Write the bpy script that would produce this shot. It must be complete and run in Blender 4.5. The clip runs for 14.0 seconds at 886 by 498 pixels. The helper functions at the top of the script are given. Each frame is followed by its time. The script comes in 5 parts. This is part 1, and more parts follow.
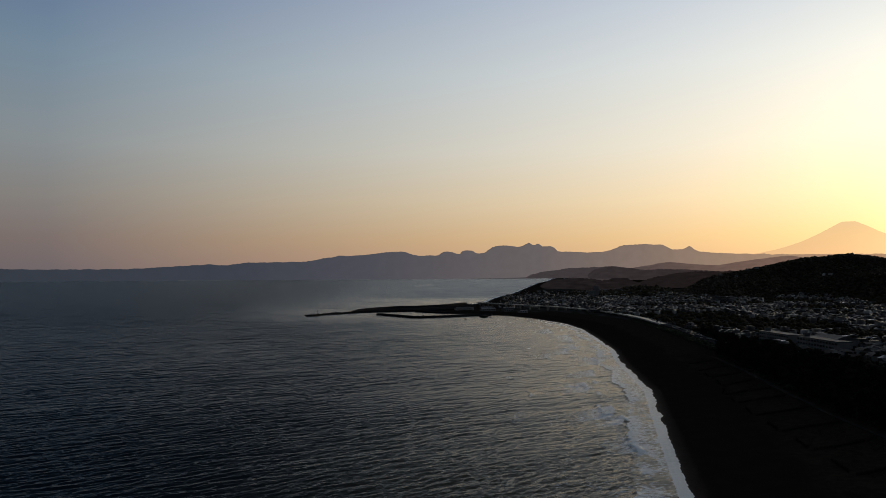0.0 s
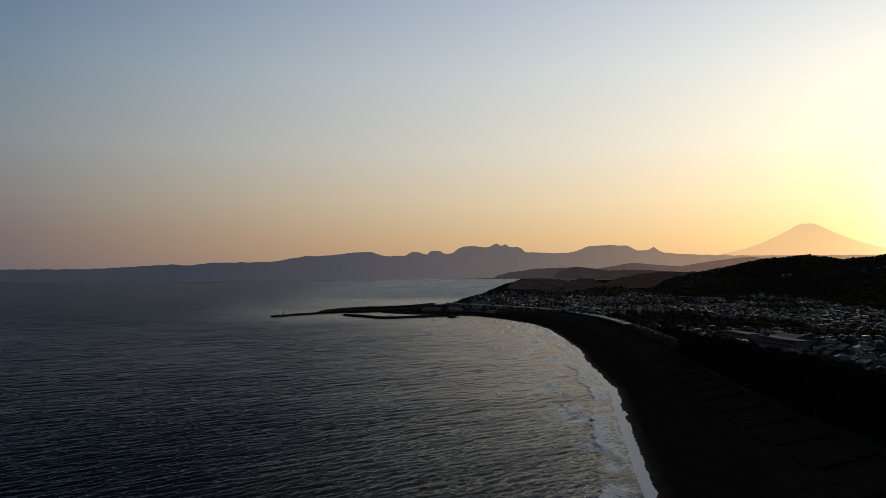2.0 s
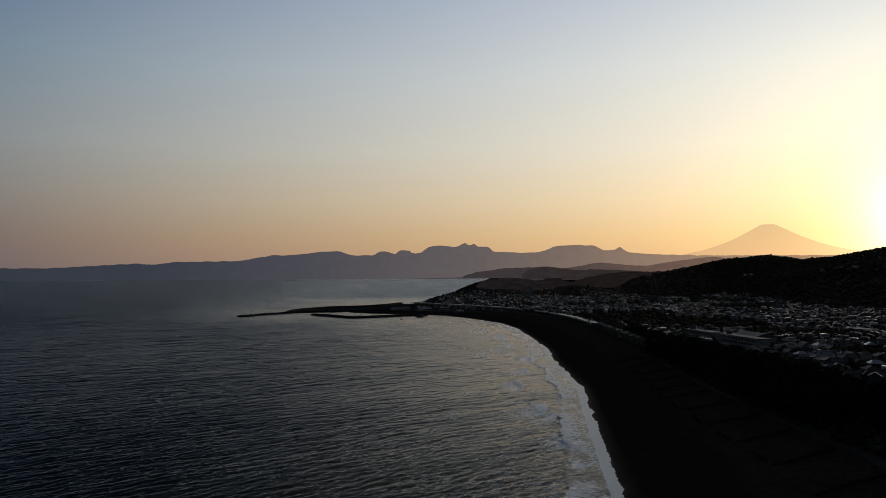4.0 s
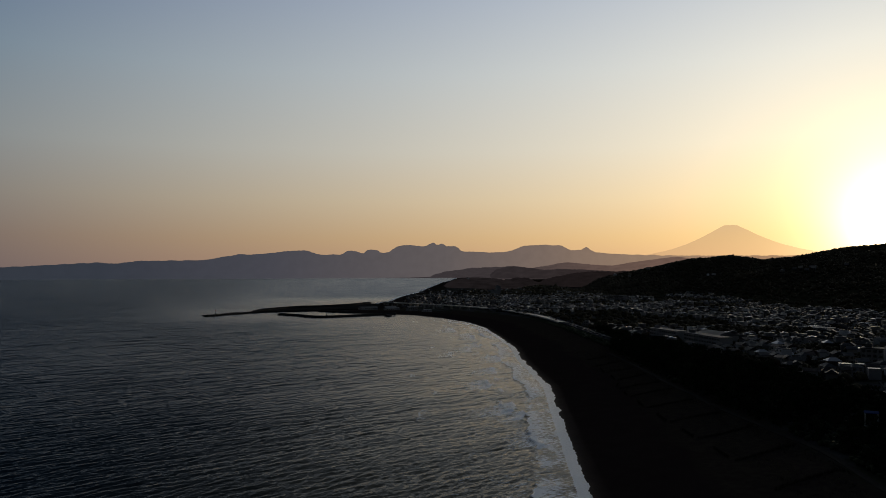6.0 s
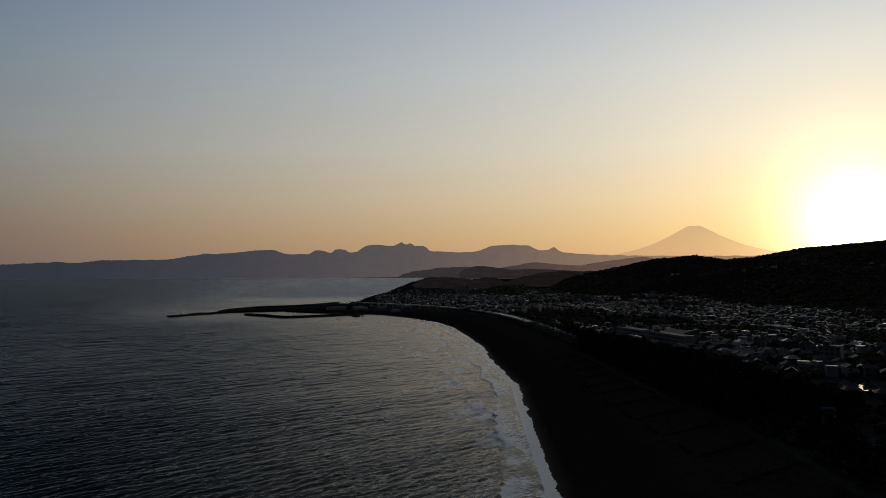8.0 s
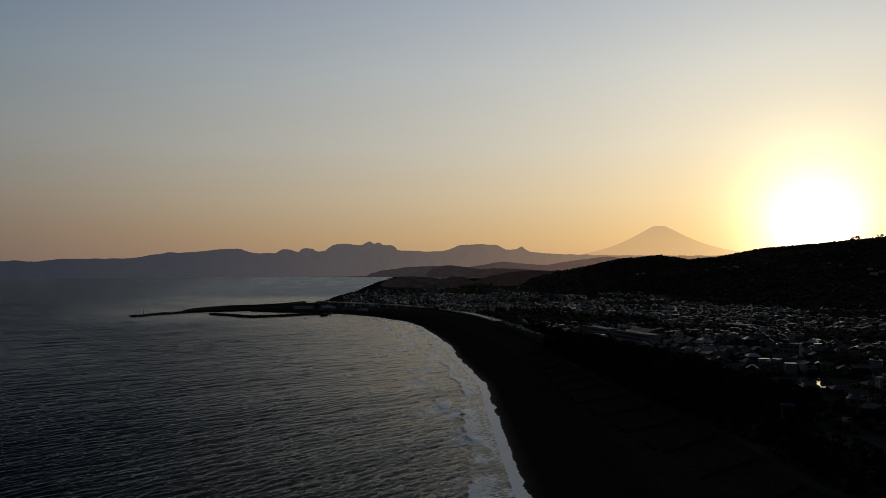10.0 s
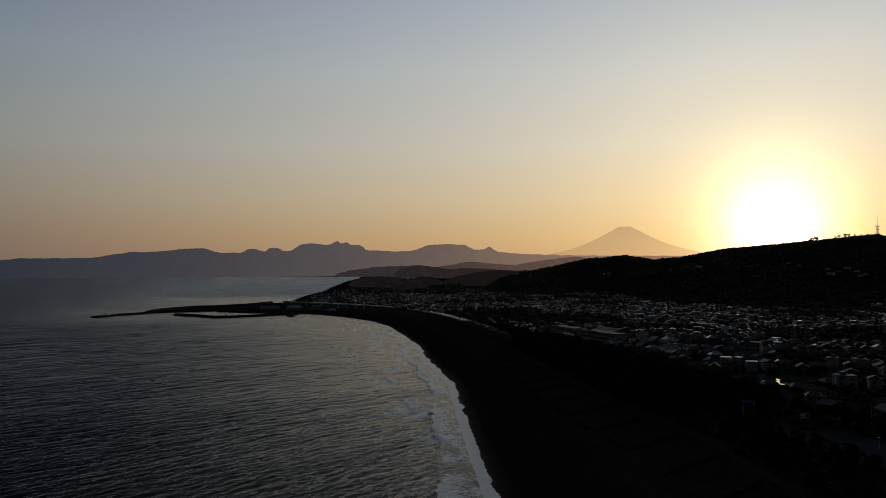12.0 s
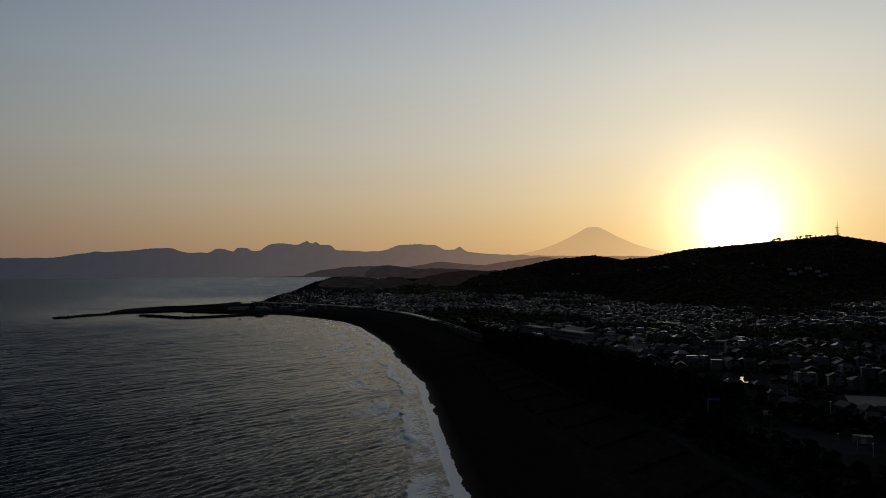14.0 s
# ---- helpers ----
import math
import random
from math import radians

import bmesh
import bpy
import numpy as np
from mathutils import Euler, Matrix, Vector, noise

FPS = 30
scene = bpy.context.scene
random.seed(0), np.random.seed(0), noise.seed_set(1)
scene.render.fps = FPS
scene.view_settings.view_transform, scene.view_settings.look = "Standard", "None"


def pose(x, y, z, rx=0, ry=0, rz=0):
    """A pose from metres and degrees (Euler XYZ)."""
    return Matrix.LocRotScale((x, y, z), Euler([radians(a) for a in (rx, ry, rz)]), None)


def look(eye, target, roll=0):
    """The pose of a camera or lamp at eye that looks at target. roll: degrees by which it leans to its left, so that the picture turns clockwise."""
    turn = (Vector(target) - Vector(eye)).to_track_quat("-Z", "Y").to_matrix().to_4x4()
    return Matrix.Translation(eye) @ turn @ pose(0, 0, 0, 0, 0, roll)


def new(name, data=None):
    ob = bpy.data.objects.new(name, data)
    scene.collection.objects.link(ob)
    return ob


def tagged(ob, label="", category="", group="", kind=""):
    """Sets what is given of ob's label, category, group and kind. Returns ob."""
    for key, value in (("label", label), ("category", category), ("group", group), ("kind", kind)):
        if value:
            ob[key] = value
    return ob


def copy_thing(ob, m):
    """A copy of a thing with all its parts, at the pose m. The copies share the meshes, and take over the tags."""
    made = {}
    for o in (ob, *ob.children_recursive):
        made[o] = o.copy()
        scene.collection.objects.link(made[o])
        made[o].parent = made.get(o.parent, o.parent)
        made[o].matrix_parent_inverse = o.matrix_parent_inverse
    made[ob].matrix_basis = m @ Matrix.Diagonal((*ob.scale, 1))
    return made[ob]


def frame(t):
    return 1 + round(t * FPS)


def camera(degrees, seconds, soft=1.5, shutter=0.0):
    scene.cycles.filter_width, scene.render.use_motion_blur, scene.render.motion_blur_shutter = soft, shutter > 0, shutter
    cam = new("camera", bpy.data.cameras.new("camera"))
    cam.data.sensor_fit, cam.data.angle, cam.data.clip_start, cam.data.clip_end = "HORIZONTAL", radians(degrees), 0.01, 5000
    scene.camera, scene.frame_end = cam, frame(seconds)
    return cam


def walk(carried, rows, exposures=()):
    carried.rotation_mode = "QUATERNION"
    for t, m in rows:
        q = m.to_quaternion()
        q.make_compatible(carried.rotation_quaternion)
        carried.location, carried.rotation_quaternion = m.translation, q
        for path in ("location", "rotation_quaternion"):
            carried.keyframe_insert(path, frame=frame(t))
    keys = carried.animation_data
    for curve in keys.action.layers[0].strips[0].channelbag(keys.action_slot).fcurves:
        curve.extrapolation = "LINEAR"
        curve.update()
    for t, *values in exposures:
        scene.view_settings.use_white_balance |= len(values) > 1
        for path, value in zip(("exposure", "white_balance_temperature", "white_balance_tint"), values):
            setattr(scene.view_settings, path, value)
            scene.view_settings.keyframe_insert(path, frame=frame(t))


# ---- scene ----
# ---- camera: a drone hovering 70 m over the surf, turning slowly to its right ----
cam = camera(64.35, 14.0, soft=0.6)
ALT = 70.0
TURNS = [  # seconds, turn to the right, tilt up, lean to the left (degrees)
    (0.0, 0.0, 2.245, -0.30), (1.0, 1.31, 2.26, -0.27), (2.0, 2.635, 2.27, -0.26), (3.0, 3.925, 2.25, -0.265),
    (4.25, 5.54, 2.21, -0.23), (5.5, 7.15, 2.175, -0.19), (6.5, 8.42, 2.165, -0.17), (7.5, 9.71, 2.155, -0.175),
    (8.0, 10.36, 2.145, -0.165), (9.25, 11.98, 2.10, -0.13), (10.5, 13.61, 2.07, -0.105), (11.5, 14.90, 2.065, -0.11),
    (12.5, 16.16, 2.07, -0.105), (13.25, 17.07, 2.075, -0.11), (14.0, 17.96, 2.07, -0.12),
]


def drift(t):
    s = t / 14.0
    return (-1.26 * s - 0.59 * s * s, -2.13 * s - 1.12 * s * s, ALT - 0.8 * s + 0.67 * s * s)


walk(cam, [(t, pose(*drift(t), 90 + tilt, -lean, -turn)) for t, turn, tilt, lean in TURNS],
     exposures=[(0.0, 0.5), (3.0, 0.42), (6.5, 0.2), (8.0, 0.08), (11.0, -0.07), (14.0, -0.14)])

# ---- light: a low sun just over the wooded ridge, clear evening sky ----
SUN_AZ, SUN_EL = radians(40.82), radians(3.55)
TO_SUN = Vector((math.sin(SUN_AZ) * math.cos(SUN_EL), math.cos(SUN_AZ) * math.cos(SUN_EL), math.sin(SUN_EL)))
world = bpy.data.worlds.new("evening_sky")
scene.world = world
world.use_nodes = True
wn, wl = world.node_tree.nodes, world.node_tree.links
wn.clear()
sky = wn.new("ShaderNodeTexSky")
sky.sky_type = "NISHITA"
sky.sun_disc = False
sky.sun_elevation, sky.sun_rotation = SUN_EL, SUN_AZ
sky.altitude, sky.air_density, sky.dust_density, sky.ozone_density = 50, 1.0, 2.0, 1.0


def w_math(op, a, b=0.0, c=0.0):
    t = wn.new("ShaderNodeMath")
    t.operation = op
    for i, v in enumerate((a, b, c)):
        if isinstance(v, (int, float)):
            t.inputs[i].default_value = v
        else:
            wl.new(v, t.inputs[i])
    return t.outputs[0]


def w_ramp(value, stops):
    t = wn.new("ShaderNodeValToRGB")
    t.color_ramp.interpolation = "LINEAR"
    el = t.color_ramp.elements
    el[0].position, el[0].color = 0.0, (*stops[0][1], 1)
    el[1].position, el[1].color = 1.0, (*stops[-1][1], 1)
    for p, c in stops[1:-1]:
        el.new(p).color = (*c, 1)
    wl.new(value, t.inputs["Fac"])
    return t.outputs["Color"]


def w_mix(kind, f, a, b):
    t = wn.new("ShaderNodeMix")
    t.data_type, t.blend_type, t.clamp_factor = "RGBA", kind, False
    for key, v in (("Factor", f), ("A", a), ("B", b)):
        if isinstance(v, (int, float)):
            t.inputs[key].default_value = v
        elif isinstance(v, tuple):
            t.inputs[key].default_value = (*v, 1)
        else:
            wl.new(v, t.inputs[key])
    return t.outputs["Result"]


w_tc, w_xyz, w_dot = wn.new("ShaderNodeTexCoord"), wn.new("ShaderNodeSeparateXYZ"), wn.new("ShaderNodeVectorMath")
w_dot.operation = "DOT_PRODUCT"
w_dot.inputs[1].default_value = TO_SUN
wl.new(w_tc.outputs["Generated"], w_xyz.inputs[0])
wl.new(w_tc.outputs["Generated"], w_dot.inputs[0])
up = w_math("MULTIPLY", w_math("ARCSINE", w_xyz.outputs["Z"]), 2 / math.pi)
off_sun = w_math("MULTIPLY", w_math("ARCCOSINE", w_math("MINIMUM", w_dot.outputs["Value"], 1.0)), 180 / math.pi)
# the evening glow round the sun's side, and the cool sky away from it
near_sky = w_ramp(up, [(0.0, (0.563, 0.310, 0.177)), (0.033, (0.660, 0.438, 0.215)), (0.067, (0.694, 0.548, 0.352)), (0.111, (0.665, 0.612, 0.505)),
                       (0.178, (0.585, 0.600, 0.585)), (0.244, (0.465, 0.510, 0.570)), (0.38, (0.34, 0.37, 0.40)), (0.5, (0.058, 0.080, 0.114)), (1.0, (0.018, 0.026, 0.042))])
far_sky = w_ramp(up, [(0.0, (0.106, 0.088, 0.096)), (0.033, (0.136, 0.108, 0.104)), (0.067, (0.160, 0.150, 0.143)), (0.111, (0.166, 0.187, 0.200)),
                      (0.178, (0.122, 0.173, 0.225)), (0.244, (0.078, 0.122, 0.207)), (0.29, (0.042, 0.062, 0.098)), (0.36, (0.018, 0.029, 0.046)), (0.5, (0.014, 0.024, 0.042)), (1.0, (0.018, 0.026, 0.042))])
w_t = wn.new("ShaderNodeMapRange")
w_t.inputs["From Min"].default_value, w_t.inputs["From Max"].default_value = 13, 70
wl.new(off_sun, w_t.inputs["Value"])
w_b = wn.new("ShaderNodeMapRange")
w_b.inputs["From Min"].default_value, w_b.inputs["From Max"].default_value = 70, 140
w_b.inputs["To Min"].default_value, w_b.inputs["To Max"].default_value = 1.0, 0.12
wl.new(off_sun, w_b.inputs["Value"])
dome = w_mix("MULTIPLY", 1.0, w_mix("MIX", w_t.outputs[0], near_sky, far_sky), w_b.outputs[0])
glow = w_math("POWER", math.e, w_math("MULTIPLY", off_sun, -1 / 1.95))
dome = w_mix("ADD", glow, dome, (4.8, 4.3, 2.75))
halo = w_math("POWER", math.e, w_math("MULTIPLY", off_sun, -1 / 9.0))
dome = w_mix("ADD", halo, dome, (0.45, 0.345, 0.115))
dome = w_mix("ADD", 0.004, dome, sky.outputs["Color"])
bg = wn.new("ShaderNodeBackground")
bg.inputs["Strength"].default_value = 1.0
wout = wn.new("ShaderNodeOutputWorld")
wl.new(dome, bg.inputs["Color"])
wl.new(bg.outputs[0], wout.inputs["Surface"])
sun = new("sun", bpy.data.lights.new("sun", "SUN"))
sun.data.energy, sun.data.angle, sun.data.color = 0.8, radians(0.53), (1.0, 0.72, 0.42)
sun.matrix_world = look(TO_SUN * 100, (0, 0, 0))


# ---- materials ----
def material(name, colour, rough=0.8, metal=0.0, vary=0.25, scale=1.0, bump=0.0, bump_scale=None, second=None, random_tint=0.0, spec=0.03, coord="Object"):
    """A surface with grain at two sizes; scale in cycles a metre."""
    m = bpy.data.materials.new(name)
    m.use_nodes = True
    n, l = m.node_tree.nodes, m.node_tree.links
    b = n["Principled BSDF"]
    b.inputs["Roughness"].default_value, b.inputs["Metallic"].default_value = rough, metal
    b.inputs["Specular IOR Level"].default_value = spec
    tc = n.new("ShaderNodeTexCoord")
    big, small = n.new("ShaderNodeTexNoise"), n.new("ShaderNodeTexNoise")
    big.inputs["Scale"].default_value, small.inputs["Scale"].default_value = scale * 0.22, scale * 2.6
    big.inputs["Detail"].default_value, small.inputs["Detail"].default_value = 3, 4
    for t in (big, small):
        l.new(tc.outputs[coord], t.inputs["Vector"])
    mix = n.new("ShaderNodeMath")
    mix.operation = "ADD"
    l.new(big.outputs["Fac"], mix.inputs[0])
    l.new(small.outputs["Fac"], mix.inputs[1])
    ramp = n.new("ShaderNodeMapRange")
    ramp.inputs["From Min"].default_value, ramp.inputs["From Max"].default_value = 0.6, 1.4
    l.new(mix.outputs[0], ramp.inputs["Value"])
    col = n.new("ShaderNodeMix")
    col.data_type = "RGBA"
    lo = [c * (1 - vary) for c in colour]
    hi = second or [min(1, c * (1 + vary)) for c in colour]
    col.inputs["A"].default_value, col.inputs["B"].default_value = (*lo, 1), (*hi, 1)
    l.new(ramp.outputs[0], col.inputs["Factor"])
    out = col.outputs["Result"]
    if random_tint:
        info, hsv = n.new("ShaderNodeObjectInfo"), n.new("ShaderNodeHueSaturation")
        r2 = n.new("ShaderNodeMapRange")
        r2.inputs["To Min"].default_value, r2.inputs["To Max"].default_value = 1 - random_tint, 1 + random_tint
        l.new(info.outputs["Random"], r2.inputs["Value"])
        l.new(r2.outputs[0], hsv.inputs["Value"])
        l.new(out, hsv.inputs["Color"])
        out = hsv.outputs["Color"]
    l.new(out, b.inputs["Base Color"])
    if bump:
        bt, bn = n.new("ShaderNodeTexNoise"), n.new("ShaderNodeBump")
        bt.inputs["Scale"].default_value = bump_scale or scale * 3
        bt.inputs["Detail"].default_value = 4
        bn.inputs["Strength"].default_value, bn.inputs["Distance"].default_value = bump, 0.1
        l.new(tc.outputs[coord], bt.inputs["Vector"])
        l.new(bt.outputs["Fac"], bn.inputs["Height"])
        l.new(bn.outputs[0], b.inputs["Normal"])
    return m


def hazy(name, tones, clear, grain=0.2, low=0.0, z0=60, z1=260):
    """Far land with its haze painted in as a glow, stronger towards the sun: tones are (bearing, colour); a little of
    the sky behind comes through.
    """
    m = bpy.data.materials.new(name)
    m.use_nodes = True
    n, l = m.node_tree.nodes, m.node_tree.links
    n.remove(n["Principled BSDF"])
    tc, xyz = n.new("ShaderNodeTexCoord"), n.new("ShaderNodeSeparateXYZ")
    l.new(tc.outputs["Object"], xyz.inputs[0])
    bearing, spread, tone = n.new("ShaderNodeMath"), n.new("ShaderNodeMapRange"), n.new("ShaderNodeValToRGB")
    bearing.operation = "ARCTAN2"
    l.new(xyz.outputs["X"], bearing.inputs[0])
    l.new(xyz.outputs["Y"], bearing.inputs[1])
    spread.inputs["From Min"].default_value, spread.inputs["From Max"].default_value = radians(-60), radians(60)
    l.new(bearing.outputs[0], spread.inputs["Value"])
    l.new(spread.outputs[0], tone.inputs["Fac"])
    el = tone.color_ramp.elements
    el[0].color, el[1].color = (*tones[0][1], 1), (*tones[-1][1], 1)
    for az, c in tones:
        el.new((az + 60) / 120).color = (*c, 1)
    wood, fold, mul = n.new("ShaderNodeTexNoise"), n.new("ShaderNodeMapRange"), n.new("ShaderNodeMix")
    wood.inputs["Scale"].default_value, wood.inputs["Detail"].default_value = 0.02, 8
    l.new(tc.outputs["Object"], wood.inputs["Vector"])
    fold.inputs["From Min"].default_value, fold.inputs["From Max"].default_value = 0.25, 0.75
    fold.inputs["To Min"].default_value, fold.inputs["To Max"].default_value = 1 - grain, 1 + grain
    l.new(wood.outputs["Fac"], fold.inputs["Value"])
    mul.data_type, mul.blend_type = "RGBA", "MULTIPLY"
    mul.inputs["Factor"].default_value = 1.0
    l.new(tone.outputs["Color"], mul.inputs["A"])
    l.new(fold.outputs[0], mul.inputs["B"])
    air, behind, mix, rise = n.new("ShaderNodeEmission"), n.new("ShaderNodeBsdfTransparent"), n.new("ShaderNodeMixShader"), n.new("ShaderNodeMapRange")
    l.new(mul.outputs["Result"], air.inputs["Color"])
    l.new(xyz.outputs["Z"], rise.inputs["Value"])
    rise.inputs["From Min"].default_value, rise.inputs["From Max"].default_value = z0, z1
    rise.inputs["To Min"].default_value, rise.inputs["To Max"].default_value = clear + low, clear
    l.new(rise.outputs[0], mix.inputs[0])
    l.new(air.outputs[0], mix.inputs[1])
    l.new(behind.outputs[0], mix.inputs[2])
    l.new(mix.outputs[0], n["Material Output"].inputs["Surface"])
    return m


M_CONCRETE = material("concrete", (0.30, 0.29, 0.27), 0.85, vary=0.35, scale=0.6, bump=0.3)
M_DARK_CONCRETE = material("sea_worn_concrete", (0.026, 0.026, 0.026), 0.95, spec=0.0, vary=0.45, scale=0.5, bump=0.5)
M_ROCK = material("wet_rock", (0.032, 0.031, 0.03), 0.5, vary=0.5, scale=0.8, bump=0.8)
M_ASPHALT = material("asphalt", (0.05, 0.05, 0.052), 0.95, spec=0.0, vary=0.3, scale=0.5, bump=0.2)
M_PLASTER = material("pale_plaster", (0.27, 0.266, 0.276), 0.85, vary=0.15, scale=0.8, random_tint=0.75)
M_PLASTER_WARM = material("cream_siding", (0.2, 0.185, 0.17), 0.8, vary=0.18, scale=0.8, random_tint=0.5)
M_TIMBER = material("weathered_boards", (0.06, 0.047, 0.038), 0.85, vary=0.3, scale=1.2, random_tint=0.3)
M_TILE = material("grey_roof_tiles", (0.046, 0.047, 0.052), 0.55, spec=0.1, vary=0.3, scale=1.0, bump=0.5, random_tint=0.6)
M_TILE_RED = material("brown_roof_tiles", (0.055, 0.04, 0.036), 0.55, spec=0.1, vary=0.3, scale=1.0, bump=0.5, random_tint=0.5)
M_METAL_ROOF = material("pale_metal_roof", (0.28, 0.288, 0.305), 0.38, metal=0.8, vary=0.2, scale=0.5, random_tint=0.4)
M_FLAT_ROOF = material("flat_roof_membrane", (0.11, 0.11, 0.118), 0.6, spec=0.1, vary=0.3, scale=0.5, random_tint=0.4)
M_GLASS = material("window_glass", (0.02, 0.022, 0.025), 0.08, vary=0.2, spec=0.8)
M_BARK = material("pine_bark", (0.08, 0.058, 0.045), 0.9, vary=0.4, scale=2.0, bump=0.8)
M_NEEDLE = material("pine_needles", (0.03, 0.038, 0.02), 0.75, vary=0.4, scale=0.8, random_tint=0.35)
M_LEAF = material("broad_leaves", (0.05, 0.041, 0.024), 0.75, vary=0.45, scale=0.15, random_tint=0.3)
M_WHITE_METAL = material("white_painted_steel", (0.62, 0.62, 0.62), 0.45, vary=0.1, scale=1.0)
M_GREY_METAL = material("galvanised_steel", (0.35, 0.35, 0.36), 0.45, metal=0.7, vary=0.2)
M_RED_METAL = material("red_painted_steel", (0.42, 0.06, 0.035), 0.5, vary=0.15)
M_BLUE = material("blue_sheet", (0.05, 0.08, 0.2), 0.6, vary=0.2)
M_RUBBER = material("tyre_rubber", (0.02, 0.02, 0.02), 0.8, vary=0.2)
M_BAMBOO = material("sand_fence_bamboo", (0.032, 0.026, 0.019), 0.9, vary=0.4, scale=3)
M_GRASS = material("dune_grass", (0.045, 0.04, 0.026), 0.85, vary=0.5, scale=1.0)
# far land: haze and evening glow are put into the emission tones
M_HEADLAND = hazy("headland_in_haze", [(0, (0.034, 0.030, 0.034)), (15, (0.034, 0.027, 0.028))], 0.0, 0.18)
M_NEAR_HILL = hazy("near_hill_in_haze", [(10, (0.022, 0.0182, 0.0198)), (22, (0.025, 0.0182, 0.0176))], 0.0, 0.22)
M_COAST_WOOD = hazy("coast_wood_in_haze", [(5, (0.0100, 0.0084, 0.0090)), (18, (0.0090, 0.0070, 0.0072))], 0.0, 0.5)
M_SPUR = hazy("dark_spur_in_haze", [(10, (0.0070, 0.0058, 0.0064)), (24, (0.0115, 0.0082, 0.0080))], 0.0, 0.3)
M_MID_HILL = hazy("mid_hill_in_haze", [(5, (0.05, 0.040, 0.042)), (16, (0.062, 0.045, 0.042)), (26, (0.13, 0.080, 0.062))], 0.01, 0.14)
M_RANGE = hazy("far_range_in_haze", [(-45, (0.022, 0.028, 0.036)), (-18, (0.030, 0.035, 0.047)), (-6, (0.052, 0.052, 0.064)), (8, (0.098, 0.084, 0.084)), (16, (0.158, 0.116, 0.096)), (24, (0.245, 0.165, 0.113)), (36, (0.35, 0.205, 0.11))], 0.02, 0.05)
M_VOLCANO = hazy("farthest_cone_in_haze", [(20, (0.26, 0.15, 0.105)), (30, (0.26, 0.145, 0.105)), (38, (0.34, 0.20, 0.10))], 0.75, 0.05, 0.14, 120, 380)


# ---- mesh helpers ----
def part(name, bm, mat, parent=None, label=""):
    me = bpy.data.meshes.new(name)
    bm.to_mesh(me)
    bm.free()
    me.materials.append(mat)
    ob = new(name, me)
    if parent:
        ob.parent = parent
    return tagged(ob, label)


def raw(name, verts, faces, mat, smooth=False, attrs=()):
    """One mesh from numpy arrays of corners and of quads or triangles."""
    me = bpy.data.meshes.new(name)
    verts, faces = np.asarray(verts, np.float32), np.asarray(faces, np.int32)
    k = faces.shape[1]
    me.vertices.add(len(verts))
    me.vertices.foreach_set("co", verts.ravel())
    me.loops.add(faces.size)
    me.loops.foreach_set("vertex_index", faces.ravel())
    me.polygons.add(len(faces))
    me.polygons.foreach_set("loop_start", np.arange(0, faces.size, k, dtype=np.int32))
    if smooth:
        me.polygons.foreach_set("use_smooth", np.ones(len(faces), dtype=bool))
    for key, values in attrs:
        a = me.attributes.new(key, "FLOAT", "POINT")
        a.data.foreach_set("value", np.asarray(values, np.float32).ravel())
    me.update(calc_edges=True)
    me.materials.append(mat)
    return new(name, me)


def box(bm, x0, x1, y0, y1, z0, z1, bevel=0.0, turn=0.0, at=(0, 0, 0)):
    m = Matrix.Translation(at) @ Matrix.Rotation(turn, 4, "Z") @ Matrix.Translation(((x0 + x1) / 2, (y0 + y1) / 2, (z0 + z1) / 2)) @ Matrix.Diagonal((x1 - x0, y1 - y0, z1 - z0, 1))
    r = bmesh.ops.create_cube(bm, size=1, matrix=m)
    if bevel:
        edges = list({e for v in r["verts"] for e in v.link_edges})
        bmesh.ops.bevel(bm, geom=edges, offset=bevel, segments=1, affect="EDGES")
    return bm


def rod(bm, a, b, r0, r1=None, n=6):
    a, b = Vector(a), Vector(b)
    m = Matrix.Translation((a + b) / 2) @ (b - a).to_track_quat("Z", "Y").to_matrix().to_4x4()
    bmesh.ops.create_cone(bm, cap_ends=True, segments=n, radius1=r0, radius2=r0 if r1 is None else r1, depth=(b - a).length, matrix=m)
    return bm


def empty(name, m):
    ob = new(name)
    ob.matrix_world = m
    ob.empty_display_size = 0.5
    return ob


def waves1(x, seed, n=5):
    """Smooth noise between about -1 and 1; its features are about one unit long."""
    rng = np.random.default_rng(seed)
    out = np.zeros_like(np.asarray(x, float))
    for _ in range(n):
        out = out + np.sin(np.asarray(x) * rng.uniform(0.7, 4.0) + rng.uniform(0, 6.28))
    return out / math.sqrt(n) * 0.8


def waves2(x, y, seed, n=7):
    rng = np.random.default_rng(seed)
    out = np.zeros_like(np.asarray(x, float))
    for _ in range(n):
        a, k = rng.uniform(0, 6.28), rng.uniform(1.0, 4.0)
        out = out + np.sin((np.asarray(x) * math.cos(a) + np.asarray(y) * math.sin(a)) * k + rng.uniform(0, 6.28))
    return out / math.sqrt(n) * 0.8


def smooth(x, a, b):
    t = np.clip((np.asarray(x, float) - a) / (b - a), 0, 1)
    return t * t * (3 - 2 * t)


def polar(az, r):
    return r * np.sin(np.radians(az)), r * np.cos(np.radians(az))


